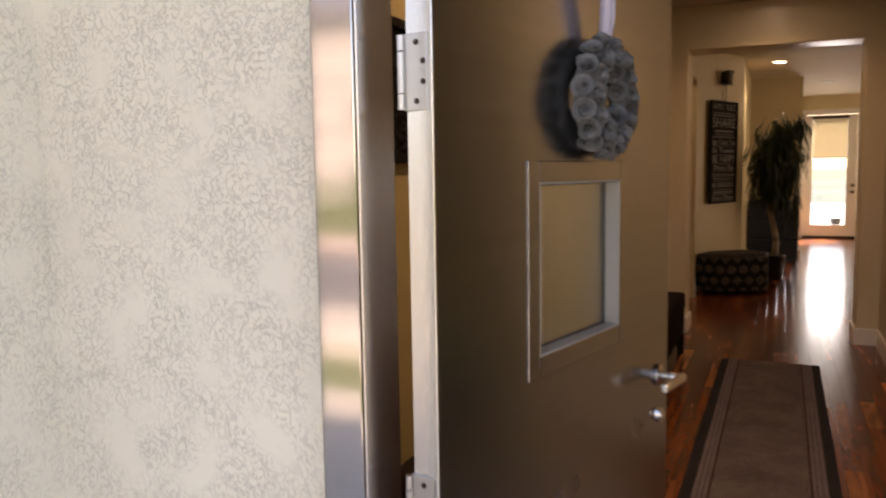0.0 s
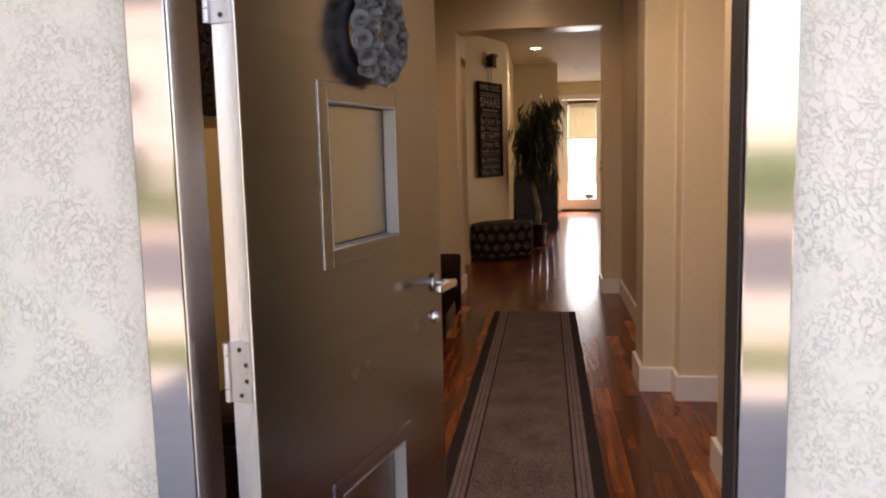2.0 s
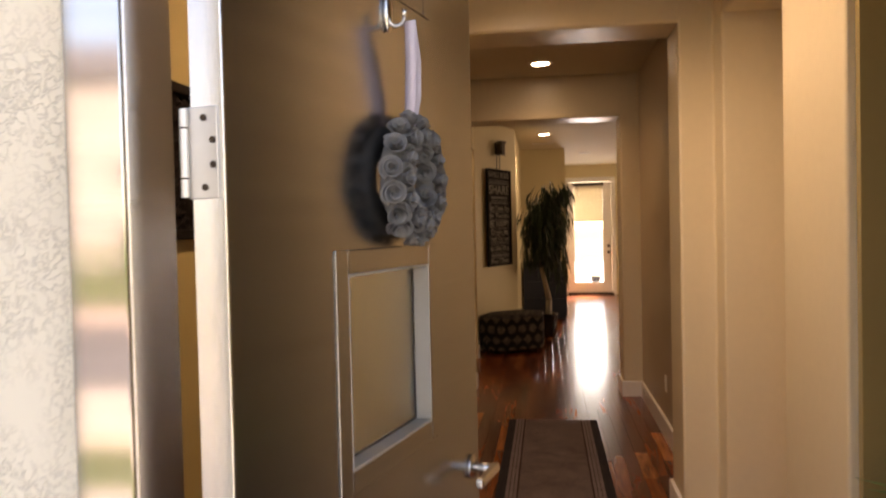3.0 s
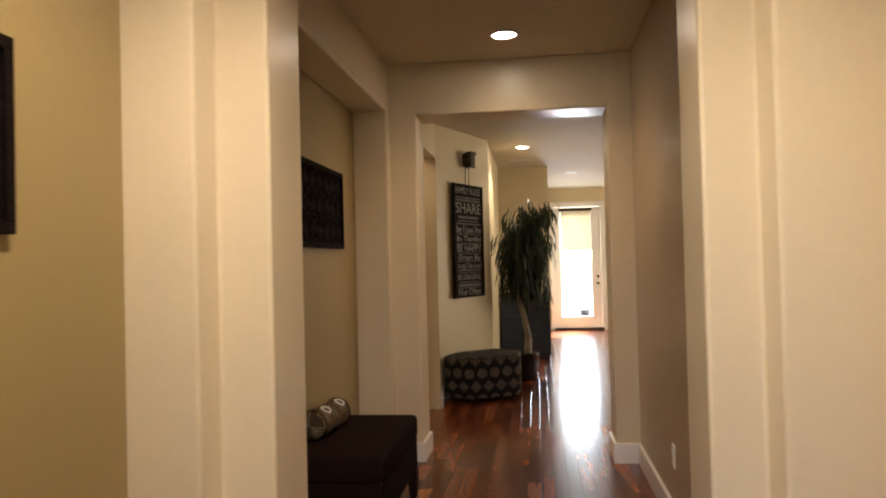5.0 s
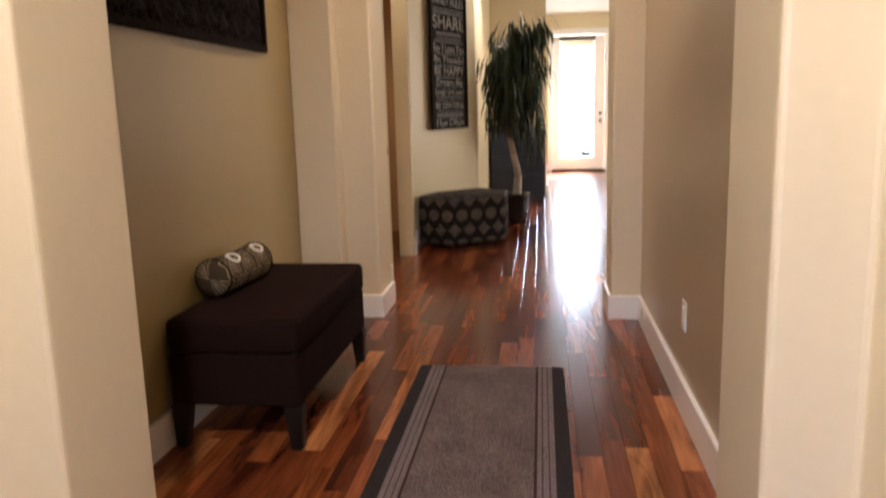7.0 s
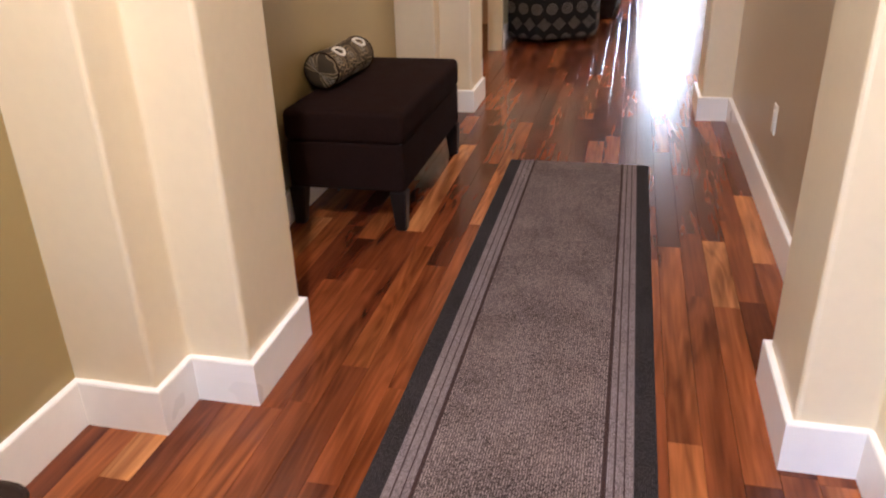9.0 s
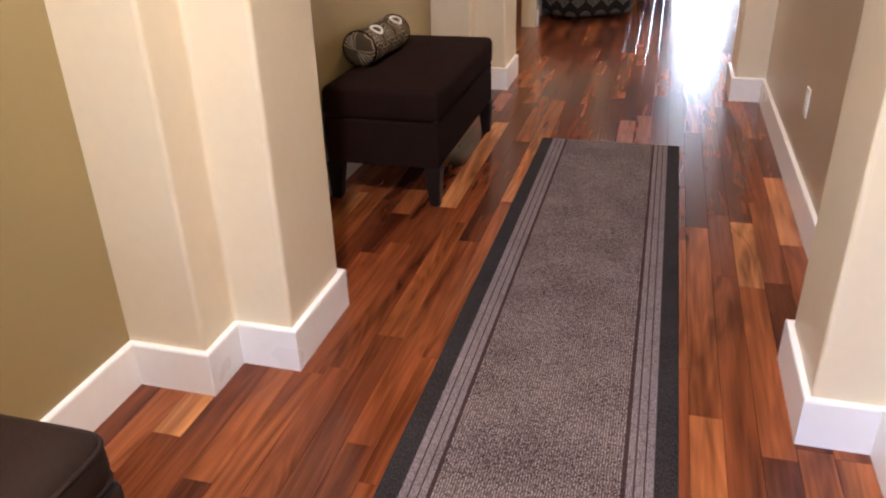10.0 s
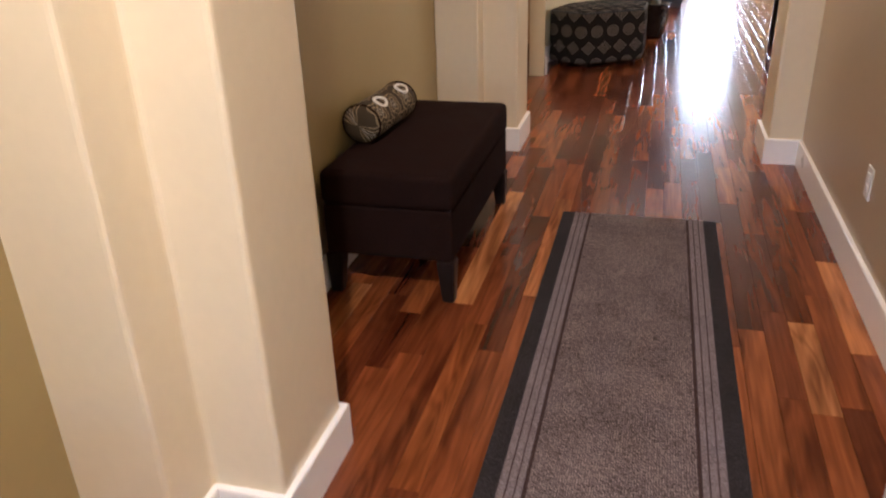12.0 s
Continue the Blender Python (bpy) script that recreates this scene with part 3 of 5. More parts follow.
def damask_material(name, dark, ground, light, cell):
    """Black cloth with rows of dotted rosettes and diamonds by turns."""
    m, n, l, b = nodes_of(name)
    tex = n.new("ShaderNodeTexCoord")
    sep = n.new("ShaderNodeSeparateXYZ"); l.new(tex.outputs["UV"], sep.inputs[0])

    def op(kind, *a):
        k = n.new("ShaderNodeMath"); k.operation = kind
        for i, v in enumerate(a):
            if isinstance(v, (int, float)):
                k.inputs[i].default_value = v
            else:
                l.new(v, k.inputs[i])
        return k.outputs[0]

    v0 = op("DIVIDE", sep.outputs[1], cell)
    odd = op("MODULO", op("FLOOR", v0), 2.0)
    u0 = op("ADD", op("DIVIDE", sep.outputs[0], cell * 1.1), op("MULTIPLY", odd, 0.5))
    u, v = op("SUBTRACT", op("FRACT", u0), 0.5), op("SUBTRACT", op("FRACT", v0), 0.5)
    r = op("SQRT", op("ADD", op("MULTIPLY", u, u), op("MULTIPLY", v, v)))
    dia = op("MULTIPLY", op("ADD", op("ABSOLUTE", u), op("ABSOLUTE", v)), 0.86)
    d = op("ADD", op("MULTIPLY", odd, dia), op("MULTIPLY", op("SUBTRACT", 1.0, odd), r))
    inside = op("LESS_THAN", d, 0.415)
    rings = op("GREATER_THAN", op("SINE", op("MULTIPLY", d, 44.0)), -0.15)
    rays = op("GREATER_THAN", op("COSINE", op("MULTIPLY", op("ARCTAN2", v, u), 12.0)), -0.55)
    weave = n.new("ShaderNodeTexNoise"); weave.inputs["Scale"].default_value = 260
    l.new(tex.outputs["Object"], weave.inputs["Vector"])
    on = op("MULTIPLY", op("MULTIPLY", inside, op("MULTIPLY", rings, rays)), op("ADD", weave.outputs["Fac"], 0.3))
    m1 = n.new("ShaderNodeMix"); m1.data_type = "RGBA"; m1.inputs["A"].default_value, m1.inputs["B"].default_value = (*dark, 1), (*ground, 1)
    l.new(weave.outputs["Fac"], m1.inputs["Factor"])
    m2 = n.new("ShaderNodeMix"); m2.data_type = "RGBA"; m2.inputs["B"].default_value = (*light, 1)
    l.new(m1.outputs["Result"], m2.inputs["A"]); l.new(on, m2.inputs["Factor"])
    l.new(m2.outputs["Result"], b.inputs["Base Color"])
    b.inputs["Roughness"].default_value = 0.9
    b.inputs["Specular IOR Level"].default_value = 0.15
    bp = n.new("ShaderNodeBump"); bp.inputs["Distance"].default_value = 0.001
    l.new(weave.outputs["Fac"], bp.inputs["Height"]); l.new(bp.outputs[0], b.inputs["Normal"])
    return m


def medallion_material(name, dark, mid, light, cell=0.115, petals=8.0):
    """Woven cloth with rows of round flower medallions."""
    m, n, l, b = nodes_of(name)
    tex = n.new("ShaderNodeTexCoord")
    sep = n.new("ShaderNodeSeparateXYZ"); l.new(tex.outputs["UV"], sep.inputs[0])

    def op(kind, a, c=None, d=None):
        k = n.new("ShaderNodeMath"); k.operation = kind
        for i, v in enumerate((a, c, d)):
            if v is None:
                continue
            if isinstance(v, (int, float)):
                k.inputs[i].default_value = v
            else:
                l.new(v, k.inputs[i])
        return k.outputs[0]

    v0 = op("DIVIDE", sep.outputs[1], cell)
    row = op("MULTIPLY", op("MODULO", op("FLOOR", v0), 2.0), 0.5)
    u0 = op("ADD", op("DIVIDE", sep.outputs[0], cell), row)
    u, v = op("SUBTRACT", op("FRACT", u0), 0.5), op("SUBTRACT", op("FRACT", v0), 0.5)
    r = op("SQRT", op("ADD", op("MULTIPLY", u, u), op("MULTIPLY", v, v)))
    th = op("ARCTAN2", v, u)
    pet = op("MULTIPLY", op("COSINE", op("MULTIPLY", th, petals)), 0.07)
    rr = op("ADD", r, pet)
    ring = op("SINE", op("MULTIPLY", rr, 34.0))
    inside = op("LESS_THAN", rr, 0.44)
    on = op("MULTIPLY", op("GREATER_THAN", ring, 0.15), inside)
    core = op("LESS_THAN", r, 0.16)
    weave = n.new("ShaderNodeTexNoise"); weave.inputs["Scale"].default_value = 320
    l.new(tex.outputs["Object"], weave.inputs["Vector"])
    on2 = op("MULTIPLY", on, op("ADD", weave.outputs["Fac"], 0.25))
    m1 = n.new("ShaderNodeMix"); m1.data_type = "RGBA"; m1.inputs["A"].default_value, m1.inputs["B"].default_value = (*mid, 1), (*light, 1)
    l.new(core, m1.inputs["Factor"])
    m2 = n.new("ShaderNodeMix"); m2.data_type = "RGBA"; m2.inputs["A"].default_value = (*dark, 1)
    l.new(m1.outputs["Result"], m2.inputs["B"]); l.new(on2, m2.inputs["Factor"])
    l.new(m2.outputs["Result"], b.inputs["Base Color"])
    b.inputs["Roughness"].default_value = 0.9
    b.inputs["Specular IOR Level"].default_value = 0.15
    bp = n.new("ShaderNodeBump"); bp.inputs["Distance"].default_value = 0.001
    l.new(weave.outputs["Fac"], bp.inputs["Height"]); l.new(bp.outputs[0], b.inputs["Normal"])
    return m


SHADE = shade_material()
RUGFIELD = rug_material("runner_field", (0.040, 0.027, 0.025), (0.40, 0.31, 0.29), 380.0, 46.0)
RUGBAND = rug_material("runner_band", (0.13, 0.10, 0.10), (0.34, 0.28, 0.28))
RUGEDGE = rug_material("runner_border", (0.015, 0.012, 0.012), (0.066, 0.054, 0.054))
RUGLINE = rug_material("runner_stripe", (0.030, 0.016, 0.014), (0.09, 0.05, 0.045))
DAMASK = damask_material("medallion_cloth", (0.0085, 0.0080, 0.0085), (0.024, 0.021, 0.020), (0.27, 0.225, 0.18), 0.125)
BOLSTERCLOTH = medallion_material("bolster_cloth", (0.052, 0.037, 0.022), (0.28, 0.205, 0.11), (0.36, 0.31, 0.23), 0.13, 4.0)

# ---- front door ----


def slab(bm, x0, x1, z0, z1, y0, y1, holes):
    """A door leaf with rectangular holes, as strips between them."""
    z = z0
    for hx0, hx1, hz0, hz1 in sorted(holes, key=lambda h: h[2]):
        box(bm, x0, x1, y0, y1, z, hz0)
        box(bm, x0, hx0, y0, y1, hz0, hz1)
        box(bm, hx1, x1, y0, y1, hz0, hz1)
        z = hz1
    box(bm, x0, x1, y0, y1, z, z1)
    return bm


def ring_frame(bm, x0, x1, z0, z1, w, y0, y1, bevel=0.002):
    """A flat rectangular frame of width w outside the opening x0..x1, z0..z1."""
    box(bm, x0 - w, x0, y0, y1, z0 - w, z1 + w, bevel=bevel)
    box(bm, x1, x1 + w, y0, y1, z0 - w, z1 + w, bevel=bevel)
    box(bm, x0, x1, y0, y1, z1, z1 + w, bevel=bevel)
    box(bm, x0, x1, y0, y1, z0 - w, z0, bevel=bevel)
    return bm


DOOR = pose(-0.457, 1.097, 0, 0, 0, 77.1)


def front_door():
    d = thing("door_1", "open brushed steel front door with three square glass lites", "door", DOOR, kind="structure")
    W, T = 0.90, 0.045
    lites = [(0.29, 0.617, z, z + 0.30) for z in (0.325, 1.141, 1.945)]
    part("leaf", slab(bmesh.new(), 0.002, W, 0.015, 2.44, 0, T, lites), STEEL, d)
    part("hinge_edge", boxed(0, 0.002, 0.001, T - 0.001, 0.015, 2.44), STEEL_EDGE, d, "bright polished edge of the door")
    for x0, x1, z0, z1 in lites:
        part("lite_frame", ring_frame(bmesh.new(), x0, x1, z0, z1, 0.037, -0.0035, 0.0005), STEEL, d)
        part("lite_reveal", ring_frame(bmesh.new(), x0 + 0.004, x1 - 0.004, z0 + 0.004, z1 - 0.004, 0.004, -0.003, T, 0.0005), REVEAL, d, "pale satin reveal of the lite")
        part("pane", boxed(x0 + 0.004, x1 - 0.004, 0.030, 0.036, z0 + 0.004, z1 - 0.004), FROST, d, "frosted glass pane")
        part("gasket", ring_frame(bmesh.new(), x0 + 0.007, x1 - 0.007, z0 + 0.007, z1 - 0.007, 0.003, 0.0275, 0.030, 0.0003), GASKET, d, "dark glazing gasket")
    part("edge_trim", boxed(-0.0012, 0.0045, -0.0015, 0.0045, 0.015, 2.44, bevel=0.0014), CHROME, d, "bright rounded corner of the leaf")
    # hinges on the edge
    for hz in (0.34, 0.968, 1.600, 2.23):
        h = part("hinge", boxed(-0.0035, 0.0, 0.006, 0.047, hz - 0.053, hz + 0.053, bevel=0.001), HINGESTEEL, d, "satin steel butt hinge")
        k = bmesh.new()
        for a, b2 in ((-0.051, -0.030), (-0.028, 0.028), (0.030, 0.051)):
            rod(k, (-0.007, 0.049, hz + a), (-0.007, 0.049, hz + b2), 0.0052, seg=14)
        part("knuckle", k, HINGESTEEL, h)
        for sy, sz in ((0.024, 0.040), (0.012, 0.014), (0.012, -0.014), (0.024, -0.040)):
            s = rod(bmesh.new(), (-0.0050, sy, hz + sz), (-0.0030, sy, hz + sz), 0.0042, seg=10)
            part("screw", s, BRONZE, h)
    # lever handle and lock
    lv = bmesh.new()
    rod(lv, (0.845, 0.0, 0.985), (0.845, -0.008, 0.985), 0.026, seg=24)
    rod(lv, (0.845, -0.006, 0.985), (0.845, -0.055, 0.985), 0.010, seg=14)
    h = part("lever_handle", lv, CHROME, d, "satin nickel lever handle", True)
    part("lever", box(bmesh.new(), 0.735, 0.858, -0.064, -0.046, 0.975, 0.996, bevel=0.006, seg=3), CHROME, h)
    part("latch_face", boxed(W, W + 0.002, 0.012, 0.034, 0.93, 1.04), STEEL_EDGE, d)
    cy = bmesh.new()
    rod(cy, (0.845, 0.0, 0.892), (0.845, -0.009, 0.892), 0.019, 0.016, seg=24)
    rod(cy, (0.845, -0.008, 0.892), (0.845, -0.014, 0.892), 0.011, seg=16)
    part("lock_cylinder", cy, CHROME, d, "round satin nickel lock cylinder")
    inner = bmesh.new()
    rod(inner, (0.845, T, 0.985), (0.845, T + 0.05, 0.985), 0.011, seg=14)
    box(inner, 0.74, 0.858, T + 0.042, T + 0.058, 0.976, 0.995, bevel=0.005)
    part("inner_lever", inner, CHROME, d)
    return d


front_door()
fr = thing("door_frame", "brushed steel front door frame", "door frame", kind="structure")
for x0, x1, xr0, xr1, yb in ((-0.612, -0.544, -0.598, -0.544, 1.145), (0.318, 0.388, 0.318, 0.376, 1.125)):
    b = boxed(x0, x1, 1.036, 1.084, -0.03, 2.56, bevel=0.003)
    box(b, xr0, xr1, 1.084, yb, -0.03, 2.50)
    part("jamb", b, FRAMESTEEL, fr)
part("jamb_return", boxed(-0.544, -0.5405, 1.040, 1.143, -0.03, 2.47, bevel=0.001), STEEL_EDGE, fr, "satin steel return of the jamb")
part("jamb_liner", boxed(0.352, 0.376, 1.125, 1.198, -0.03, 2.50), FRAMESTEEL, fr)
part("head", boxed(-0.544, 0.318, 1.04, 1.145, 2.47, 2.56, bevel=0.004), FRAMESTEEL, fr)
# thin dark sheet that covers the right jamb's return
part("return_facing", boxed(0.3145, 0.318, 1.047, 1.124, 0.0, 2.47, bevel=0.001), GASKET, fr, "dark facing on the right jamb's return")
part("caulk_line", boxed(-0.6155, -0.612, 1.068, 1.0745, -0.03, 2.5), GASKET, fr, "dark joint against the stucco")
part("caulk_line", boxed(0.388, 0.391, 1.078, 1.0845, -0.03, 2.5), GASKET, fr, "dark joint against the stucco")


# ---- wreath on the door ----
def rose_mesh(rng, turns=2.6, lean=0.0):
    """One rolled paper rose: a single strip wound in a widening, flaring spiral."""
    bm = bmesh.new()
    n, prof = 44, 5
    shells = []
    for shell in (0.0, 0.0012):
        rows = []
        for i in range(n + 1):
            s = i / n
            a = 2 * math.pi * turns * s
            r = 0.0035 + 0.0150 * s**0.9
            top = 0.030 - 0.010 * s + 0.0022 * math.sin(2.3 * a + lean) + rng.uniform(-0.0006, 0.0006)
            row = []
            for j in range(prof + 1):
                v = j / prof
                rad = r * (0.52 + 0.48 * math.sin(v * 1.5)) + shell + (0.0030 + 0.0050 * s) * v**3
                row.append(bm.verts.new((rad * math.cos(a), rad * math.sin(a), top * v - 0.0035 * s * v**4)))
            rows.append(row)
        shells.append(rows)
    p, q = shells
    for i in range(n):
        for j in range(prof):
            bm.faces.new((p[i][j], p[i][j + 1], p[i + 1][j + 1], p[i + 1][j]))
            bm.faces.new((q[i][j], q[i + 1][j], q[i + 1][j + 1], q[i][j + 1]))
        bm.faces.new((p[i][prof], q[i][prof], q[i + 1][prof], p[i + 1][prof]))
        bm.faces.new((p[i][0], p[i + 1][0], q[i + 1][0], q[i][0]))
    for i in (0, n):
        for j in range(prof):
            bm.faces.new((p[i][j], q[i][j], q[i][j + 1], p[i][j + 1]))
    bmesh.ops.recalc_face_normals(bm, faces=bm.faces)
    me = bpy.data.meshes.new("rose")
    bm.to_mesh(me); bm.free()
    me.materials.append(PETAL)
    for f in me.polygons:
        f.use_smooth = True
    return me


def wreath():
    rng = random.Random(4)
    # hangs on the outer face: local x along the door, z up, y out of the face is negative
    w = thing("wreath", "grey paper rose wreath hanging on a lilac ribbon", "wreath", DOOR @ pose(0.482, -0.004, 1.592))
    R = 0.075
    t = bmesh.new()
    n1, n2 = 28, 10
    vs = [[t.verts.new(((R + 0.020 * math.cos(b)) * math.cos(a), -0.020 + 0.018 * math.sin(b), (R + 0.020 * math.cos(b)) * math.sin(a)))
           for b in (2 * math.pi * j / n2 for j in range(n2))] for a in (2 * math.pi * i / n1 for i in range(n1))]
    for i in range(n1):
        for j in range(n2):
            t.faces.new((vs[i][j], vs[i][(j + 1) % n2], vs[(i + 1) % n1][(j + 1) % n2], vs[(i + 1) % n1][j]))
    bmesh.ops.recalc_face_normals(t, faces=t.faces)
    part("ring", t, PETAL, w, smooth=True)
    kinds = [rose_mesh(rng, t, l) for t, l in ((2.6, 0.0), (2.9, 1.7), (2.3, 3.1))]
    for tilt, count, off in ((2, 12, 0.0), (-62, 7, 0.3), (64, 16, 0.5)):
        for i in range(count):
            a = 2 * math.pi * (i + off) / count + rng.uniform(-0.08, 0.08)
            b = radians(tilt) + rng.uniform(-0.15, 0.15)
            radial, out = Vector((math.cos(a), 0, math.sin(a))), Vector((0, -1, 0))
            nrm = radial * math.sin(b) + out * math.cos(b)
            c = radial * R + Vector((0, -0.020, 0)) + nrm * 0.016
            ob = new("rose", kinds[(i * 2 + count) % 3])
            ob.parent = w
            ob.matrix_local = Matrix.Translation(c) @ nrm.to_track_quat("Z", "Y").to_matrix().to_4x4() @ pose(0, 0, 0, 0, 0, rng.uniform(0, 360)) @ Matrix.Scale(rng.uniform(0.80, 0.94), 4)
    # ribbon loop from the wreath's top up to the hook
    rb = bmesh.new()
    for side in (-1, 1):
        pts = [(0.008 * side * 0.2, -0.022, 0.085), (0.012 * side, -0.030, 0.14), (0.010 * side - 0.010, -0.036, 0.20), (-0.030, -0.040, 0.262)]
        prev = None
        for x, y, z in pts:
            cur = [rb.verts.new((x - 0.0005, y - 0.011, z)), rb.verts.new((x + 0.0005, y + 0.009, z)), rb.verts.new((x + 0.0012, y + 0.009, z)), rb.verts.new((x + 0.0003, y - 0.011, z))]
            if prev:
                for k in range(4):
                    rb.faces.new((prev[k], prev[(k + 1) % 4], cur[(k + 1) % 4], cur[k]))
            prev = cur
    bmesh.ops.recalc_face_normals(rb, faces=rb.faces)
    part("ribbon", rb, RIBBON, w, "lilac satin ribbon loop", True)


wreath()
hk = thing("wall_hook", "polished nickel hook stuck on the door", "hook", DOOR @ pose(0.455, 0, 1.872))
hb = bmesh.new()
bmesh.ops.create_uvsphere(hb, u_segments=20, v_segments=10, radius=1.0)
for v in hb.verts:
    v.co = Vector((v.co.x * 0.013, -0.004 + v.co.y * 0.007, v.co.z * 0.034))
part("hook_plate", hb, CHROME, hk, smooth=True)
ha = bmesh.new()
arc = [Vector((-0.004, -0.008 - 0.014 * (1 - math.cos(a)), -0.012 - 0.013 * math.sin(a))) for a in [math.pi * i / 9 for i in range(10)]]
for p, q in zip(arc, arc[1:]):
    rod(ha, p, q, 0.004, seg=10)
rod(ha, arc[-1], arc[-1] + Vector((0, 0, 0.014)), 0.004, 0.005, seg=10)
part("hook_arm", ha, CHROME, hk, smooth=True)

# ---- runner ----
rg = thing("runner_rug", "grey-brown ribbed runner with dark borders on the wooden floor", "rug")
RX0, RX1, RY0, RY1 = -0.408, 0.264, 1.42, 6.245
x = RX0
for nm, w, mat, h in (("border", 0.055, RUGEDGE, 0.0075), ("band", 0.019, RUGBAND, 0.008), ("stripe", 0.004, RUGLINE, 0.007), ("band", 0.019, RUGBAND, 0.008), ("stripe", 0.004, RUGLINE, 0.007), ("band", 0.016, RUGBAND, 0.008),
                      ("stripe", 0.011, RUGLINE, 0.007), ("field", RX1 - RX0 - 2 * 0.128, RUGFIELD, 0.0085), ("stripe", 0.011, RUGLINE, 0.007), ("band", 0.016, RUGBAND, 0.008), ("stripe", 0.004, RUGLINE, 0.007),
                      ("band", 0.019, RUGBAND, 0.008), ("stripe", 0.004, RUGLINE, 0.007), ("band", 0.019, RUGBAND, 0.008), ("border", 0.055, RUGEDGE, 0.0075)):
    part(nm, boxed(x, x + w, RY0, RY1, 0.0005, h), mat, rg)
    x += w


# ---- benches ----
def cushion(bm, x0, x1, y0, y1, z0, z1, r, crown=0.0):
    box(bm, x0, x1, y0, y1, z0, z1, bevel=r, seg=4)
    if crown:
        for v in bm.verts:
            if v.co.z > (z0 + z1) / 2:
                u, w = (v.co.x - x0) / (x1 - x0) * 2 - 1, (v.co.y - y0) / (y1 - y0) * 2 - 1
                v.co.z += crown * max(0, 1 - u * u) * max(0, 1 - w * w)
    return bm


def bench(label, x0, x1, y0, y1, h, cloth, legmat, piping):
    b = thing("storage_bench", label, "bench", pose((x0 + x1) / 2, (y0 + y1) / 2, 0))
    w, d = (x1 - x0) / 2, (y1 - y0) / 2
    c = bmesh.new()
    cushion(c, -w, w, -d, d, h - 0.135, h, 0.052 if piping else 0.030)
    lid = part("lid", c, cloth, b, "padded upholstered lid", True)
    part("body", box(bmesh.new(), -w + 0.006, w - 0.006, -d + 0.006, d - 0.006, 0.165, h - 0.128, bevel=0.012, seg=3), cloth, b)
    part("seam", boxed(-w + 0.012, w - 0.012, -d + 0.012, d - 0.012, h - 0.1285, h - 0.1245), BLACK, b)
    for sx in (-1, 1):
        for sy in (-1, 1):
            lg = bmesh.new()
            cx, cy = sx * (w - 0.035), sy * (d - 0.035)
            lo = [lg.verts.new((cx + a * 0.022 - sx * -0.006, cy + e * 0.022 - sy * -0.006, 0.0)) for a, e in ((-1, -1), (1, -1), (1, 1), (-1, 1))]
            hi = [lg.verts.new((cx + a * 0.034, cy + e * 0.034, 0.166)) for a, e in ((-1, -1), (1, -1), (1, 1), (-1, 1))]
            lg.faces.new(hi); lg.faces.new(lo[::-1])
            for k in range(4):
                lg.faces.new((lo[k], lo[(k + 1) % 4], hi[(k + 1) % 4], hi[k]))
            bmesh.ops.bevel(lg, geom=lg.edges[:], offset=0.004, segments=2, affect="EDGES")
            part("leg", lg, legmat, b, "dark tapered wooden leg")
    if piping:
        cs = rounded([(-w + 0.006, -d + 0.006), (w - 0.006, -d + 0.006), (w - 0.006, d - 0.006), (-w + 0.006, d - 0.006)], 0.05, 6)
        for zz in (h - 0.034, h - 0.105):
            part("piping", tube_ring(bmesh.new(), [(px, py, zz) for px, py in cs], 0.006, 8), cloth, b, smooth=True)
    return b


bench("dark brown upholstered storage bench with tapered wooden legs", -1.188, -0.690, 5.300, 6.345, 0.490, FABRIC, DARKWOOD, False)
bench("dark brown leather bench with piped edges beside the foyer wall", -1.188, -0.690, 2.24, 3.305, 0.490, LEATHER, DARKWOOD, True)


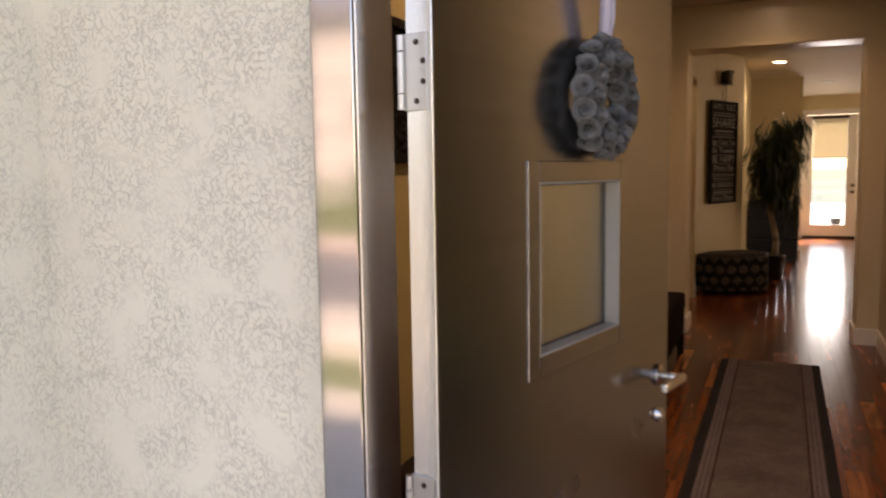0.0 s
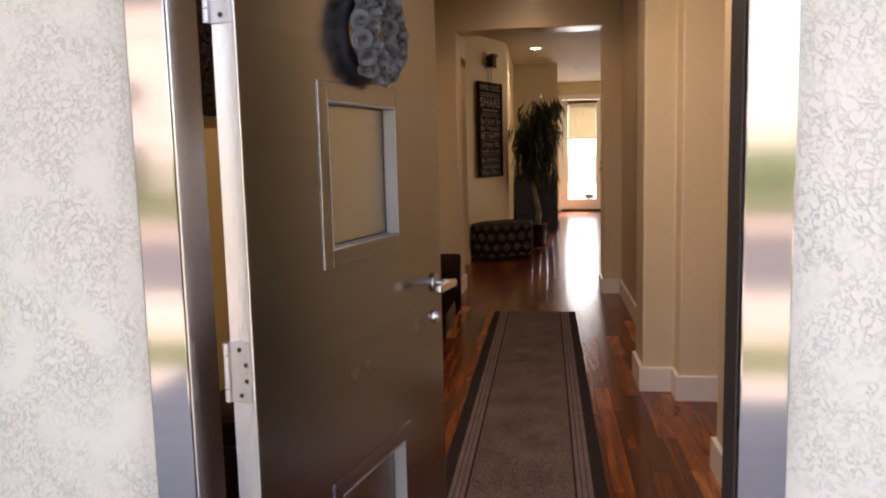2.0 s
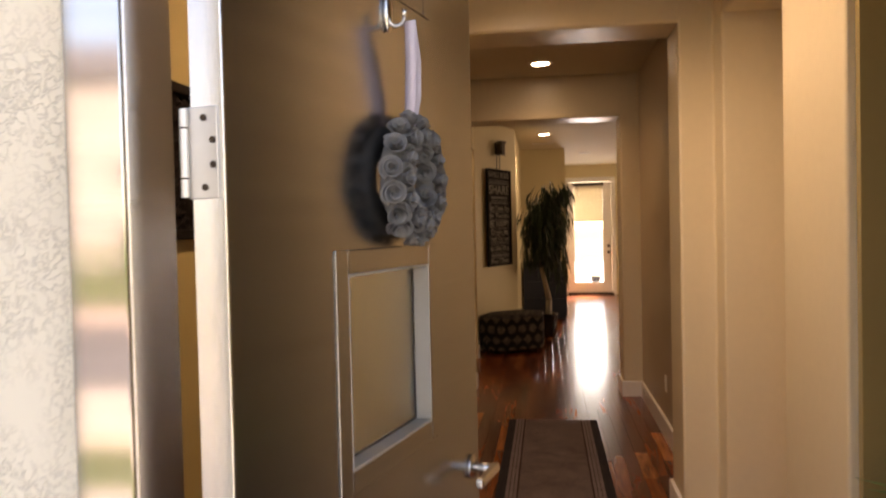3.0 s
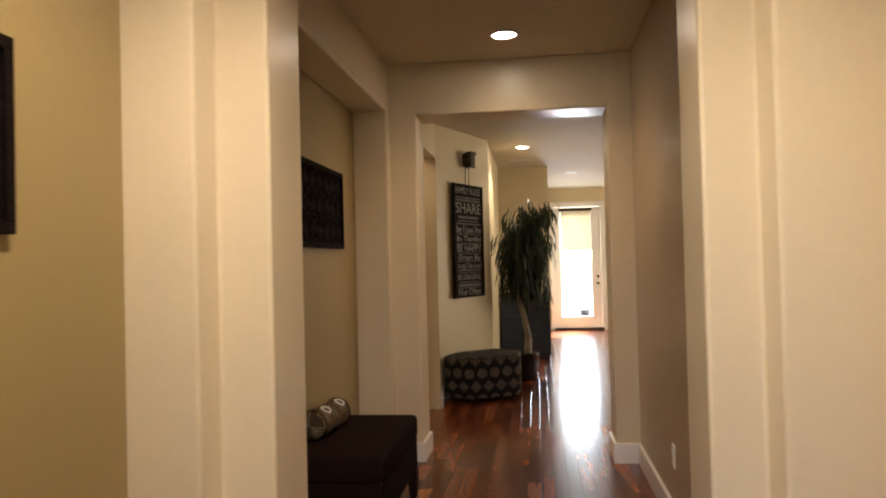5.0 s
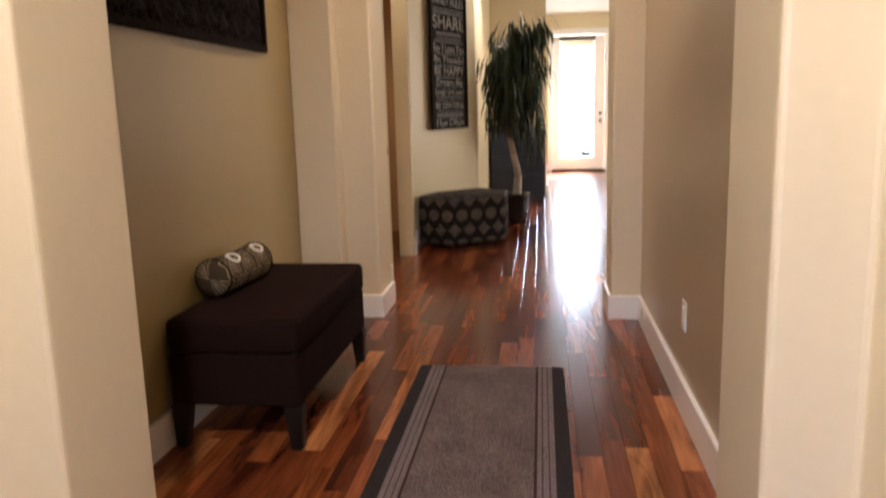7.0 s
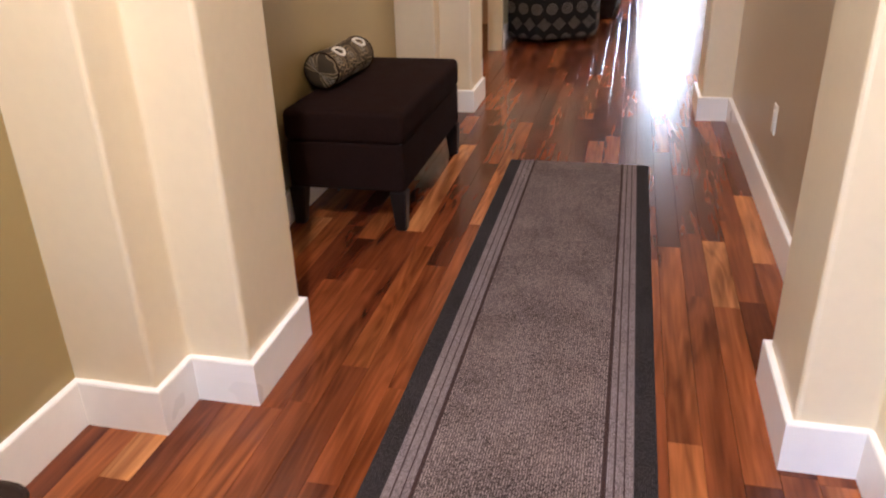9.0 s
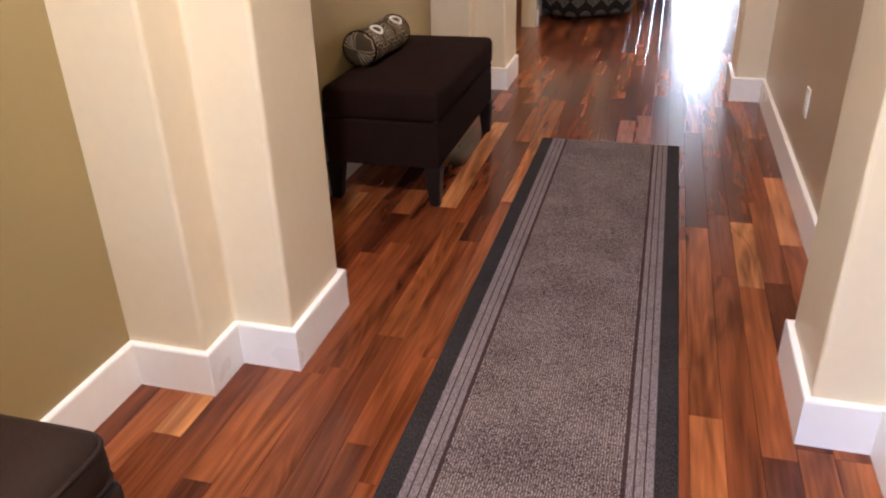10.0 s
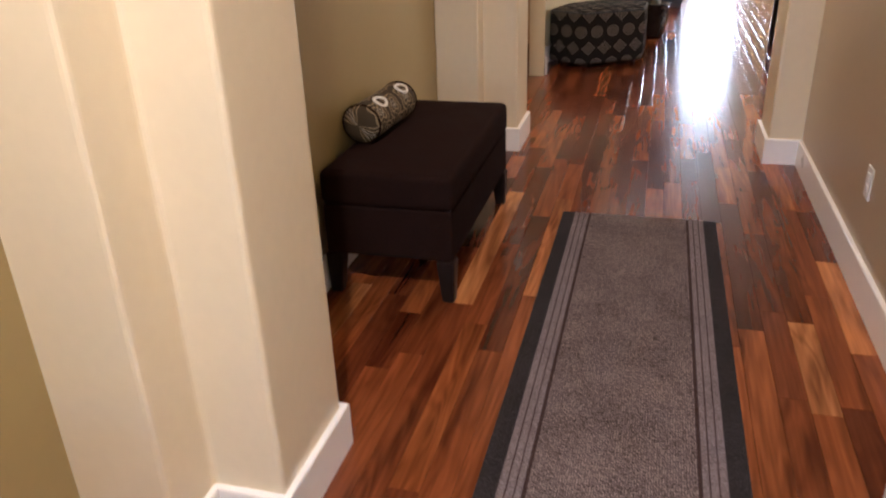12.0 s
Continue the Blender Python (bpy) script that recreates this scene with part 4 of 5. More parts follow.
def bolster(x, y0, y1, z, r):
    b = thing("bolster_pillow", "patterned brown and white bolster lying on the bench", "pillow", pose(x, (y0 + y1) / 2, z, 0, 0, -4))
    bm = bmesh.new()
    uv = bm.loops.layers.uv.new()
    half, seg = (y1 - y0) / 2, 32
    prof = [(0.0, -half), (0.45 * r, -half - 0.002), (0.82 * r, -half + 0.008), (r, -half + 0.03)] + [(r * (1 + 0.02 * math.sin(9 * s)), -half + 0.03 + (2 * half - 0.06) * s) for s in (0.15, 0.3, 0.45, 0.6, 0.75, 0.9)] + [(r, half - 0.03), (0.82 * r, half - 0.008), (0.45 * r, half + 0.002), (0.0, half)]
    rows = []
    for q, yy in prof:
        rows.append([bm.verts.new((q * math.cos(2 * math.pi * i / seg), yy, q * math.sin(2 * math.pi * i / seg) * 0.96)) for i in range(seg)])
    for a in range(len(rows) - 1):
        for i in range(seg):
            j = (i + 1) % seg
            f = bm.faces.new((rows[a][i], rows[a][j], rows[a + 1][j], rows[a + 1][i]))
            for lp, (k, rr) in zip(f.loops, ((i, a), (i + 1, a), (i + 1, a + 1), (i, a + 1))):
                lp[uv].uv = (prof[rr][1] + 1, k / seg * 2 * math.pi * r + 0.02)
    bmesh.ops.recalc_face_normals(bm, faces=bm.faces)
    part("cover", bm, BOLSTERCLOTH, b, "brown cloth with pale medallions", True)
    for yy in (-half + 0.03, half - 0.03):
        ps = [(r * 1.01 * math.cos(2 * math.pi * i / 24), yy, r * 0.97 * math.sin(2 * math.pi * i / 24)) for i in range(24)]
        part("piping", tube_ring(bmesh.new(), ps, 0.004), FABRIC, b, smooth=True)
    # pale ring motifs on the upper face
    for yy in (-0.09, 0.13):
        ps = []
        for k in range(24):
            a = 2 * math.pi * k / 24
            th = 1.05 + 0.026 * math.sin(a) / r
            ps.append((r * 1.004 * math.cos(th), yy + 0.034 * math.cos(a), r * 0.97 * math.sin(th)))
        part("ring_motif", tube_ring(bmesh.new(), ps, 0.0065), MOTIF, b, "cream woven ring", True)


bolster(-1.118, 5.60, 6.05, 0.569, 0.078)


# ---- carved panels ----
def carved_panel(y0, y1, z0, z1, seed):
    p = thing("wall_panel", "dark carved wooden relief panel on the wall", "wall art", pose(-1.213, (y0 + y1) / 2, (z0 + z1) / 2))
    hy, hz = (y1 - y0) / 2, (z1 - z0) / 2
    f = bmesh.new()
    box(f, 0.004, 0.032, -hy, hy, hz - 0.03, hz, bevel=0.003); box(f, 0.004, 0.032, -hy, hy, -hz, -hz + 0.03, bevel=0.003)
    box(f, 0.004, 0.032, -hy, -hy + 0.03, -hz + 0.03, hz - 0.03, bevel=0.003); box(f, 0.004, 0.032, hy - 0.03, hy, -hz + 0.03, hz - 0.03, bevel=0.003)
    part("frame", f, CARVED, p)
    g = bmesh.new()
    ny, nz = 150, 50
    gy, gz = hy - 0.03, hz - 0.03
    vs = []
    for i in range(ny + 1):
        col = []
        for j in range(nz + 1):
            yy, zz = -gy + 2 * gy * i / ny, -gz + 2 * gz * j / nz
            cu, cv = (yy * 7) % 1 - 0.5, (zz * 7) % 1 - 0.5
            rr, th = math.hypot(cu, cv), math.atan2(cv, cu)
            hgt = 0.5 + 0.5 * math.sin(26 * rr + 3 * math.cos(5 * th)) if rr < 0.46 else 0.3 + 0.3 * math.sin(60 * (yy + zz))
            hgt += 0.3 * noise.noise(Vector((yy * 18 + seed, zz * 18, 0)))
            col.append(g.verts.new((0.012 + 0.010 * hgt, yy, zz)))
        vs.append(col)
    for i in range(ny):
        for j in range(nz):
            g.faces.new((vs[i][j], vs[i + 1][j], vs[i + 1][j + 1], vs[i][j + 1]))
    part("relief", g, CARVED, p, "carved flower scrollwork")
    part("backing", boxed(0.0, 0.011, -hy + 0.01, hy - 0.01, -hz + 0.01, hz - 0.01), CARVED, p)


carved_panel(5.05, 6.58, 1.505, 1.99, 0)
carved_panel(1.93, 3.435, 1.492, 1.965, 5)

# ---- outlet ----
ot = thing("power_outlet", "white plastic wall outlet above the baseboard", "outlet", pose(0.722, 5.80, 0.382), kind="")
part("plate", box(bmesh.new(), -0.006, 0.0, -0.036, 0.036, -0.058, 0.058, bevel=0.002), PLASTIC, ot)
for sz in (-0.02, 0.02):
    part("socket", box(bmesh.new(), -0.009, -0.005, -0.017, 0.017, sz - 0.014, sz + 0.014, bevel=0.0015), PLASTIC, ot)


# ---- ottoman ----
def ottoman():
    o = thing("ottoman", "low angular ottoman in dark medallion cloth on the floor", "ottoman", pose(-0.53, 9.78, 0) @ Matrix.Diagonal((1.04, 1.04, 1.03, 1)))
    outline = rounded([(-0.385, -0.26), (-0.10, -0.44), (0.355, -0.155), (0.37, 0.22), (0.10, 0.42), (-0.27, 0.12)], 0.035, 4)
    bm = bmesh.new()
    uv = bm.loops.layers.uv.new()
    levels = [(0.985, 0.035), (1.0, 0.06), (1.005, 0.22), (1.0, 0.395), (0.985, 0.422), (0.955, 0.435)]
    n = len(outline)
    arc = [0.0]
    for i in range(n):
        p, q = outline[i], outline[(i + 1) % n]
        arc.append(arc[-1] + math.hypot(q[0] - p[0], q[1] - p[1]))
    rows = [[bm.verts.new((x * s, y * s, z)) for x, y in outline] for s, z in levels]
    for a in range(len(rows) - 1):
        for i in range(n):
            j = (i + 1) % n
            f = bm.faces.new((rows[a][i], rows[a][j], rows[a + 1][j], rows[a + 1][i]))
            for lp, (k, r) in zip(f.loops, ((i, a), (i + 1, a), (i + 1, a + 1), (i, a + 1))):
                lp[uv].uv = (arc[k], levels[r][1] + 0.03)
    f = bm.faces.new(rows[-1])
    for lp in f.loops:
        lp[uv].uv = (lp.vert.co.x + 2, lp.vert.co.y + 2)
    bm.faces.new(rows[0][::-1])
    part("cover", bm, DAMASK, o, "black cloth with grey medallions", True)
    part("piping", tube_ring(bmesh.new(), [(x * 0.985, y * 0.985, 0.424) for x, y in outline], 0.006), BLACK, o, smooth=True)
    for x, y in ((-0.30, -0.22), (-0.08, -0.36), (0.28, -0.12), (0.28, 0.18), (0.08, 0.33), (-0.2, 0.1)):
        part("foot", rod(bmesh.new(), (x, y, 0), (x, y, 0.04), 0.018, 0.024), DARKWOOD, o)


ottoman()


# ---- wall sign with its hanger ----
def lettering(text, size):
    c = bpy.data.curves.new("lettering", "FONT")
    c.body, c.size, c.align_x, c.align_y, c.extrude = text, size, "CENTER", "CENTER", 0.0008
    ob = bpy.data.objects.new("lettering", c)
    scene.collection.objects.link(ob)
    bpy.context.view_layer.update()
    me = bpy.data.meshes.new_from_object(ob.evaluated_get(bpy.context.evaluated_depsgraph_get()))
    bpy.data.objects.remove(ob)
    return me


def letters_of(me):
    """The single letters of a line of writing, each with its dots."""
    src = bmesh.new()
    src.from_mesh(me)
    left, clumps = set(src.faces), []
    while left:
        stack, island = [left.pop()], []
        while stack:
            f = stack.pop()
            island.append(f)
            for e in f.edges:
                for g in e.link_faces:
                    if g in left:
                        left.remove(g); stack.append(g)
        xs = [v.co.x for f in island for v in f.verts]
        clumps.append([min(xs), max(xs), island])
    clumps.sort(key=lambda c: c[1] - c[0], reverse=True)
    merged = []
    for lo, hi, fs in clumps:
        home = next((m for m in merged if m[0] < (lo + hi) / 2 < m[1]), None)
        if home:
            home[2].extend(fs)
        else:
            merged.append([lo, hi, list(fs)])
    out = []
    for lo, hi, fs in merged:
        bm, made = bmesh.new(), {}
        for f in fs:
            for v in f.verts:
                if v not in made:
                    made[v] = bm.verts.new(v.co)
            bm.faces.new([made[v] for v in f.verts])
        out.append(bm)
    src.free()
    return out


def sign():
    ang = math.degrees(math.atan2(10.74 - 9.55, -0.50 + 0.965))
    cx, cy = -0.703, 10.135
    s = thing("wall_sign", "black wooden family rules sign with cream lettering", "sign", pose(cx, cy, 1.635, 90, 0, ang))
    # local: x along the wall to the right, y up, z out of the wall
    W, H = 0.355, 0.615
    part("board", box(bmesh.new(), -W, W, -H, H, 0.0, 0.018, bevel=0.002), SIGNWOOD, s)
    part("frame", ring2(bmesh.new(), W, H, 0.028, 0.016, 0.030), SIGNWOOD, s, "raised black edge")
    lines = [("FAMILY RULES", 0.543, 0.105, 0.60), ("SHARE", 0.350, 0.165, 0.60), ("Say I Love You", 0.121, 0.105, 0.60), ("Be Thankful", 0.022, 0.085, 0.58), ("BE HAPPY", -0.084, 0.120, 0.58), ("Dream Big", -0.183, 0.085, 0.52),
             ("Laugh Out Loud", -0.269, 0.075, 0.56), ("BE GRATEFUL", -0.398, 0.080, 0.56), ("Hug Often", -0.557, 0.10, 0.54)]
    for text, y, size, width in lines:
        me = lettering(text, size)
        xs = [v.co.x for v in me.vertices]
        k = width / (max(xs) - min(xs))
        for v in me.vertices:
            v.co.x *= k
        for bm in letters_of(me):
            part("letter", bm, LETTER, s).matrix_local = pose(0, y, 0.0190)
    rng = random.Random(2)
    for y, hgt in ((0.470, 0.014), (0.440, 0.020), (0.255, 0.026), (0.215, 0.012), (0.185, 0.016), (0.072, 0.010), (-0.028, 0.010), (-0.138, 0.012), (-0.222, 0.010), (-0.318, 0.016), (-0.345, 0.010), (-0.448, 0.012), (-0.482, 0.030), (-0.512, 0.010)):
        hw = rng.uniform(0.24, 0.30)
        part("small_writing", boxed(-hw, hw, y - hgt / 2, y + hgt / 2, 0.0182, 0.0188), DIMLETTER, s)
    # pulley block and cords above the board
    h = thing("sign_pulley", "dark iron pulley holding the sign's cords", "pulley", pose(cx, cy, 2.53, 90, 0, ang))
    part("bracket", box(bmesh.new(), -0.075, 0.055, -0.085, 0.06, 0.0, 0.02, bevel=0.004), BRONZE, h)
    wh = bmesh.new()
    rod(wh, (-0.01, -0.01, 0.03), (-0.01, -0.01, 0.085), 0.075, seg=24)
    bmesh.ops.bevel(wh, geom=[e for e in wh.edges], offset=0.004, segments=1, affect="EDGES")
    part("wheel", wh, BRONZE, h)
    cheek = bmesh.new()
    box(cheek, -0.06, 0.04, -0.10, 0.08, 0.02, 0.03, bevel=0.003)
    box(cheek, -0.06, 0.04, -0.10, 0.08, 0.086, 0.096, bevel=0.003)
    box(cheek, -0.02, 0.10, 0.05, 0.085, 0.03, 0.088, bevel=0.006)
    part("cheek", cheek, BRONZE, h)
    for ox in (-0.045, 0.03):
        part("cord", rod(bmesh.new(), (ox, -0.06, 0.02), (ox * 1.2, -0.30, 0.015), 0.006, seg=8), LETTER, h, "pale twisted cord")


def ring2(bm, w, h, t, z0, z1):
    box(bm, -w, -w + t, -h, h, z0, z1, bevel=0.002); box(bm, w - t, w, -h, h, z0, z1, bevel=0.002)
    box(bm, -w + t, w - t, h - t, h, z0, z1, bevel=0.002); box(bm, -w + t, w - t, -h, -h + t, z0, z1, bevel=0.002)
    return bm


sign()


# ---- tall plant and chest ----
def leaf_into(bm, base, way, length, width, droop, rng):
    """A long narrow hanging leaf of four bent pieces."""
    way = way.normalized()
    p, d = base.copy(), way.copy()
    side = d.cross(Vector((0, 0, 1)))
    side = side.normalized() if side.length > 1e-3 else Vector((1, 0, 0))
    side = (side + Vector((rng.uniform(-0.5, 0.5), rng.uniform(-0.5, 0.5), 0))).normalized()
    prev = None
    for k, wd in enumerate((0.25, 1.0, 0.85, 0.02)):
        a, b = bm.verts.new(p - side * width * wd / 2), bm.verts.new(p + side * width * wd / 2)
        if prev:
            bm.faces.new((prev[0], prev[1], b, a))
        prev = (a, b)
        d = (d + Vector((0, 0, -droop))).normalized()
        p = p + d * (length / 3)


def tall_plant():
    rng = random.Random(11)
    t = thing("potted_tree", "tall weeping indoor tree with narrow dark leaves in a pot", "plant", pose(-0.11, 10.88, 0))
    part("pot", lathe(bmesh.new(), [(0.10, 0.0), (0.12, 0.02), (0.145, 0.18), (0.15, 0.29), (0.16, 0.30), (0.16, 0.32), (0.145, 0.32), (0.135, 0.29)], 28), POT, t, "dark glazed round pot", True)
    part("soil", rod(bmesh.new(), (0, 0, 0.25), (0, 0, 0.295), 0.138, seg=24), SOIL, t)
    tr = bmesh.new()
    path = [Vector((0.02, 0, 0.28)), Vector((0.035, -0.01, 0.50)), Vector((-0.01, 0, 0.72)), Vector((-0.06, 0.0, 0.95)), Vector((-0.05, 0.02, 1.25)), Vector((0.0, 0.0, 1.55)), Vector((0.02, 0, 1.75))]
    for i, (p, q) in enumerate(zip(path, path[1:])):
        rod(tr, p, q, 0.046 - 0.006 * i, 0.046 - 0.006 * (i + 1), seg=10)
    limbs = []
    for i in range(34):
        a, s = rng.uniform(0, 2 * math.pi), rng.random()
        b0 = path[3].lerp(path[6], s)
        reach = rng.uniform(0.05, 0.30)
        b1 = b0 + Vector((math.cos(a) * reach, math.sin(a) * reach * 0.8, rng.uniform(0.10, 0.42)))
        b1.z = min(b1.z, 2.08)
        rod(tr, b0, b1, 0.011, 0.005, seg=6)
        limbs.append((b0, b1, a))
    part("trunk", tr, BARK, t, "pale grey-brown trunk and limbs", True)
    cr = bmesh.new()
    for b0, b1, a in limbs:
        for k in range(46):
            s = rng.uniform(0.35, 1.08)
            p = b0.lerp(b1, s) + Vector((rng.gauss(0, 0.05), rng.gauss(0, 0.05), rng.gauss(0, 0.05)))
            w = Vector((math.cos(a) + rng.gauss(0, 0.8), math.sin(a) + rng.gauss(0, 0.8), rng.uniform(-0.6, 0.3)))
            leaf_into(cr, p, w, rng.uniform(0.16, 0.30), rng.uniform(0.016, 0.028), rng.uniform(0.8, 1.6), rng)
        # hanging sprays below the limbs
        q = b1.copy()
        for k in range(rng.randint(4, 12)):
            q += Vector((rng.gauss(0, 0.012), rng.gauss(0, 0.012), -0.085))
            if q.z < (0.60 if q.x > 0.10 else 1.02):
                break
            for _ in range(4):
                leaf_into(cr, q, Vector((rng.gauss(0, 1), rng.gauss(0, 1), -0.2)), rng.uniform(0.15, 0.26), rng.uniform(0.015, 0.024), 1.3, rng)
    part("crown", cr, LEAF, t, "long narrow drooping leaves")


tall_plant()


def chest(x0, x1, y0, y1, h):
    c = thing("drawer_chest", "black lacquered chest of drawers against the wall", "cabinet", pose((x0 + x1) / 2, (y0 + y1) / 2, 0))
    w, d = (x1 - x0) / 2, (y1 - y0) / 2
    part("body", box(bmesh.new(), -w + 0.01, w - 0.01, -d + 0.02, d, 0.06, h - 0.03, bevel=0.003), BLACK, c)
    part("top", box(bmesh.new(), -w, w, -d, d, h - 0.03, h, bevel=0.006), BLACK, c)
    part("plinth", boxed(-w + 0.03, w - 0.03, -d + 0.05, d - 0.02, 0.0, 0.06), BLACK, c)
    for z0, z1 in ((0.08, 0.34), (0.35, 0.61), (0.62, h - 0.045)):
        dr = part("drawer", box(bmesh.new(), -w + 0.025, w - 0.025, -d + 0.002, -d + 0.022, z0, z1, bevel=0.004), BLACK, c)
        kb = bmesh.new()
        rod(kb, (0, -d + 0.002, (z0 + z1) / 2), (0, -d - 0.02, (z0 + z1) / 2), 0.007, 0.014, seg=12)
        part("knob", kb, CHROME, dr)


chest(-0.49, 0.225, 12.80, 13.46, 0.93)


# ---- side door opening ----
sd = thing("door_2", "white painted casing of the side door opening", "door casing", kind="structure")
part("latch_plate", boxed(-0.9005, -0.898, 8.085, 8.105, 0.90, 0.96), BRONZE, sd)
part("side_jamb", box(bmesh.new(), -1.03, -0.897, 8.10, 8.122, 0, 2.41, bevel=0.002), CREAM, sd)

# ---- patio door ----
def patio_door():
    d = thing("door_3", "white patio door with a full glass lite and half-drawn shade", "door", pose(0.39, 17.30, 0), kind="structure")
    W, H = 0.92, 2.45
    gx0, gx1, gz0, gz1 = 0.125, 0.735, 0.27, 2.36
    part("leaf", slab(bmesh.new(), 0.0, W, 0.047, H, 0, 0.045, [(gx0, gx1, gz0, gz1)]), WHITE, d)
    part("lite_frame", ring_frame(bmesh.new(), gx0, gx1, gz0, gz1, 0.03, -0.008, 0.0), WHITE, d)
    pn = part("pane", boxed(gx0, gx1, 0.018, 0.024, gz0, gz1), CLEAR, d)
    pn.visible_shadow = False
    part("shade", boxed(gx0 + 0.004, gx1 - 0.004, -0.016, -0.0145, 1.615, gz1 + 0.03), SHADE, d, "woven beige roller shade, half drawn")
    part("shade_roll", rod(bmesh.new(), (gx0 - 0.02, -0.03, gz1 + 0.045), (gx1 + 0.02, -0.03, gz1 + 0.045), 0.024, seg=16), BRONZE, d, "dark shade roller")
    part("shade_bar", boxed(gx0, gx1, -0.020, -0.011, 1.600, 1.618), BRONZE, d)
    for kz in (0.925, 1.06):
        k = bmesh.new()
        rod(k, (W - 0.07, 0.0, kz), (W - 0.07, -0.012, kz), 0.030, seg=20)
        rod(k, (W - 0.07, -0.010, kz), (W - 0.07, -0.055, kz), 0.012, 0.024, seg=16)
        part("knob" if kz < 1 else "deadbolt", k, BRONZE, d, "dark bronze knob", True)
    for hz in (0.3, 1.2, 2.1):
        part("hinge", rod(bmesh.new(), (-0.004, -0.006, hz - 0.05), (-0.004, -0.006, hz + 0.05), 0.007), BRONZE, d)
    part("sill", boxed(-0.03, W + 0.03, -0.06, 0.12, 0.0, 0.045, bevel=0.003), BRONZE, d, "dark bronze door sill")


patio_door()
cs = thing("trim_patio_door", "white painted casing round the patio door", "casing", kind="structure")
part("side_casing", box(bmesh.new(), 0.30, 0.388, 17.258, 17.28, 0, 2.46, bevel=0.004), WHITE, cs)
part("side_casing", box(bmesh.new(), 1.312, 1.40, 17.258, 17.28, 0, 2.46, bevel=0.004), WHITE, cs)
part("head_casing", box(bmesh.new(), 0.30, 1.40, 17.256, 17.28, 2.46, 2.56, bevel=0.004), WHITE, cs)


# ---- ceiling fixtures ----
def downlight(x, y, lit=True):
    d = thing("recessed_downlight", "round white recessed ceiling light, lit" if lit else "round white recessed ceiling light, switched off", "ceiling light", pose(x, y, TOP), group="recessed ceiling lights")
    rm = bmesh.new()
    lathe(rm, [(0.070, -0.002), (0.098, -0.001), (0.100, -0.006), (0.094, -0.011), (0.074, -0.012), (0.070, -0.004)], 32)
    part("trim", rm, PLASTIC, d, "white trim ring", True)
    part("lens", rod(bmesh.new(), (0, 0, -0.0085), (0, 0, -0.0045), 0.070, seg=32), LENS if lit else PLASTIC, d, "glowing warm lens" if lit else "")


# the foyer's fixture is added out of view, to go with its lamp
for lx, ly in LAMPS:
    downlight(lx, ly)
downlight(0.62, 14.4, False)
vt = thing("ceiling_vent", "small white ceiling vent", "vent", pose(-0.13, 12.6, TOP))
part("frame", ring2(bmesh.new(), 0.16, 0.09, 0.02, -0.008, 0.0), PLASTIC, vt)
for i in range(6):
    part("slat", box(bmesh.new(), -0.14, 0.14, -0.002, 0.010, -0.006, -0.001, m=pose(0, -0.06 + 0.022 * i, 0, 0, 0, 0)), PLASTIC, vt)


# ---- foyer planter ----
def planter():
    rng = random.Random(5)
    p = thing("pedestal_planter", "dark bronze urn on a pedestal with a green plant", "planter", pose(0.905, 2.27, 0))
    part("pedestal", lathe(bmesh.new(), [(0.11, 0.0), (0.11, 0.03), (0.05, 0.06), (0.035, 0.30), (0.05, 0.44), (0.085, 0.47)], 24), BRONZE, p, smooth=True)
    part("urn", lathe(bmesh.new(), [(0.06, 0.47), (0.115, 0.53), (0.13, 0.61), (0.115, 0.68), (0.095, 0.72), (0.115, 0.755), (0.12, 0.77), (0.10, 0.765), (0.085, 0.72)], 28), POT, p, smooth=True)
    part("soil", rod(bmesh.new(), (0, 0, 0.70), (0, 0, 0.73), 0.088, seg=20), SOIL, p)
    cr = bmesh.new()
    for i in range(90):
        a = rng.uniform(0, 2 * math.pi)
        leaf_into(cr, Vector((0.04 * math.cos(a), 0.04 * math.sin(a), 0.73)), Vector((math.cos(a), math.sin(a), rng.uniform(1.0, 3.0))), rng.uniform(0.14, 0.24), rng.uniform(0.02, 0.035), 0.35, rng)
    part("foliage", cr, HEDGE, p, "fresh green leaves")


planter()


def side_table():
    t = thing("console_table", "dark wooden table with square legs in the great room", "table", pose(1.25, 9.95, 0))
    part("tabletop", box(bmesh.new(), -0.34, 0.40, -0.40, 0.55, 0.72, 0.76, bevel=0.006), DARKWOOD, t)
    for lx, ly in ((-0.30, -0.36), (0.36, -0.36), (-0.30, 0.51), (0.36, 0.51)):
        part("leg", box(bmesh.new(), lx - 0.03, lx + 0.03, ly - 0.03, ly + 0.03, 0.0, 0.72, bevel=0.004), DARKWOOD, t)
    part("apron", boxed(-0.29, 0.35, -0.37, -0.35, 0.62, 0.72), DARKWOOD, t)


side_table()


# ---- gardens ----
structure("lawn", boxed(-80, 90, 36.0, 100.0, -0.255, -0.20), LAWN, "blue-green lawn beyond the patio")


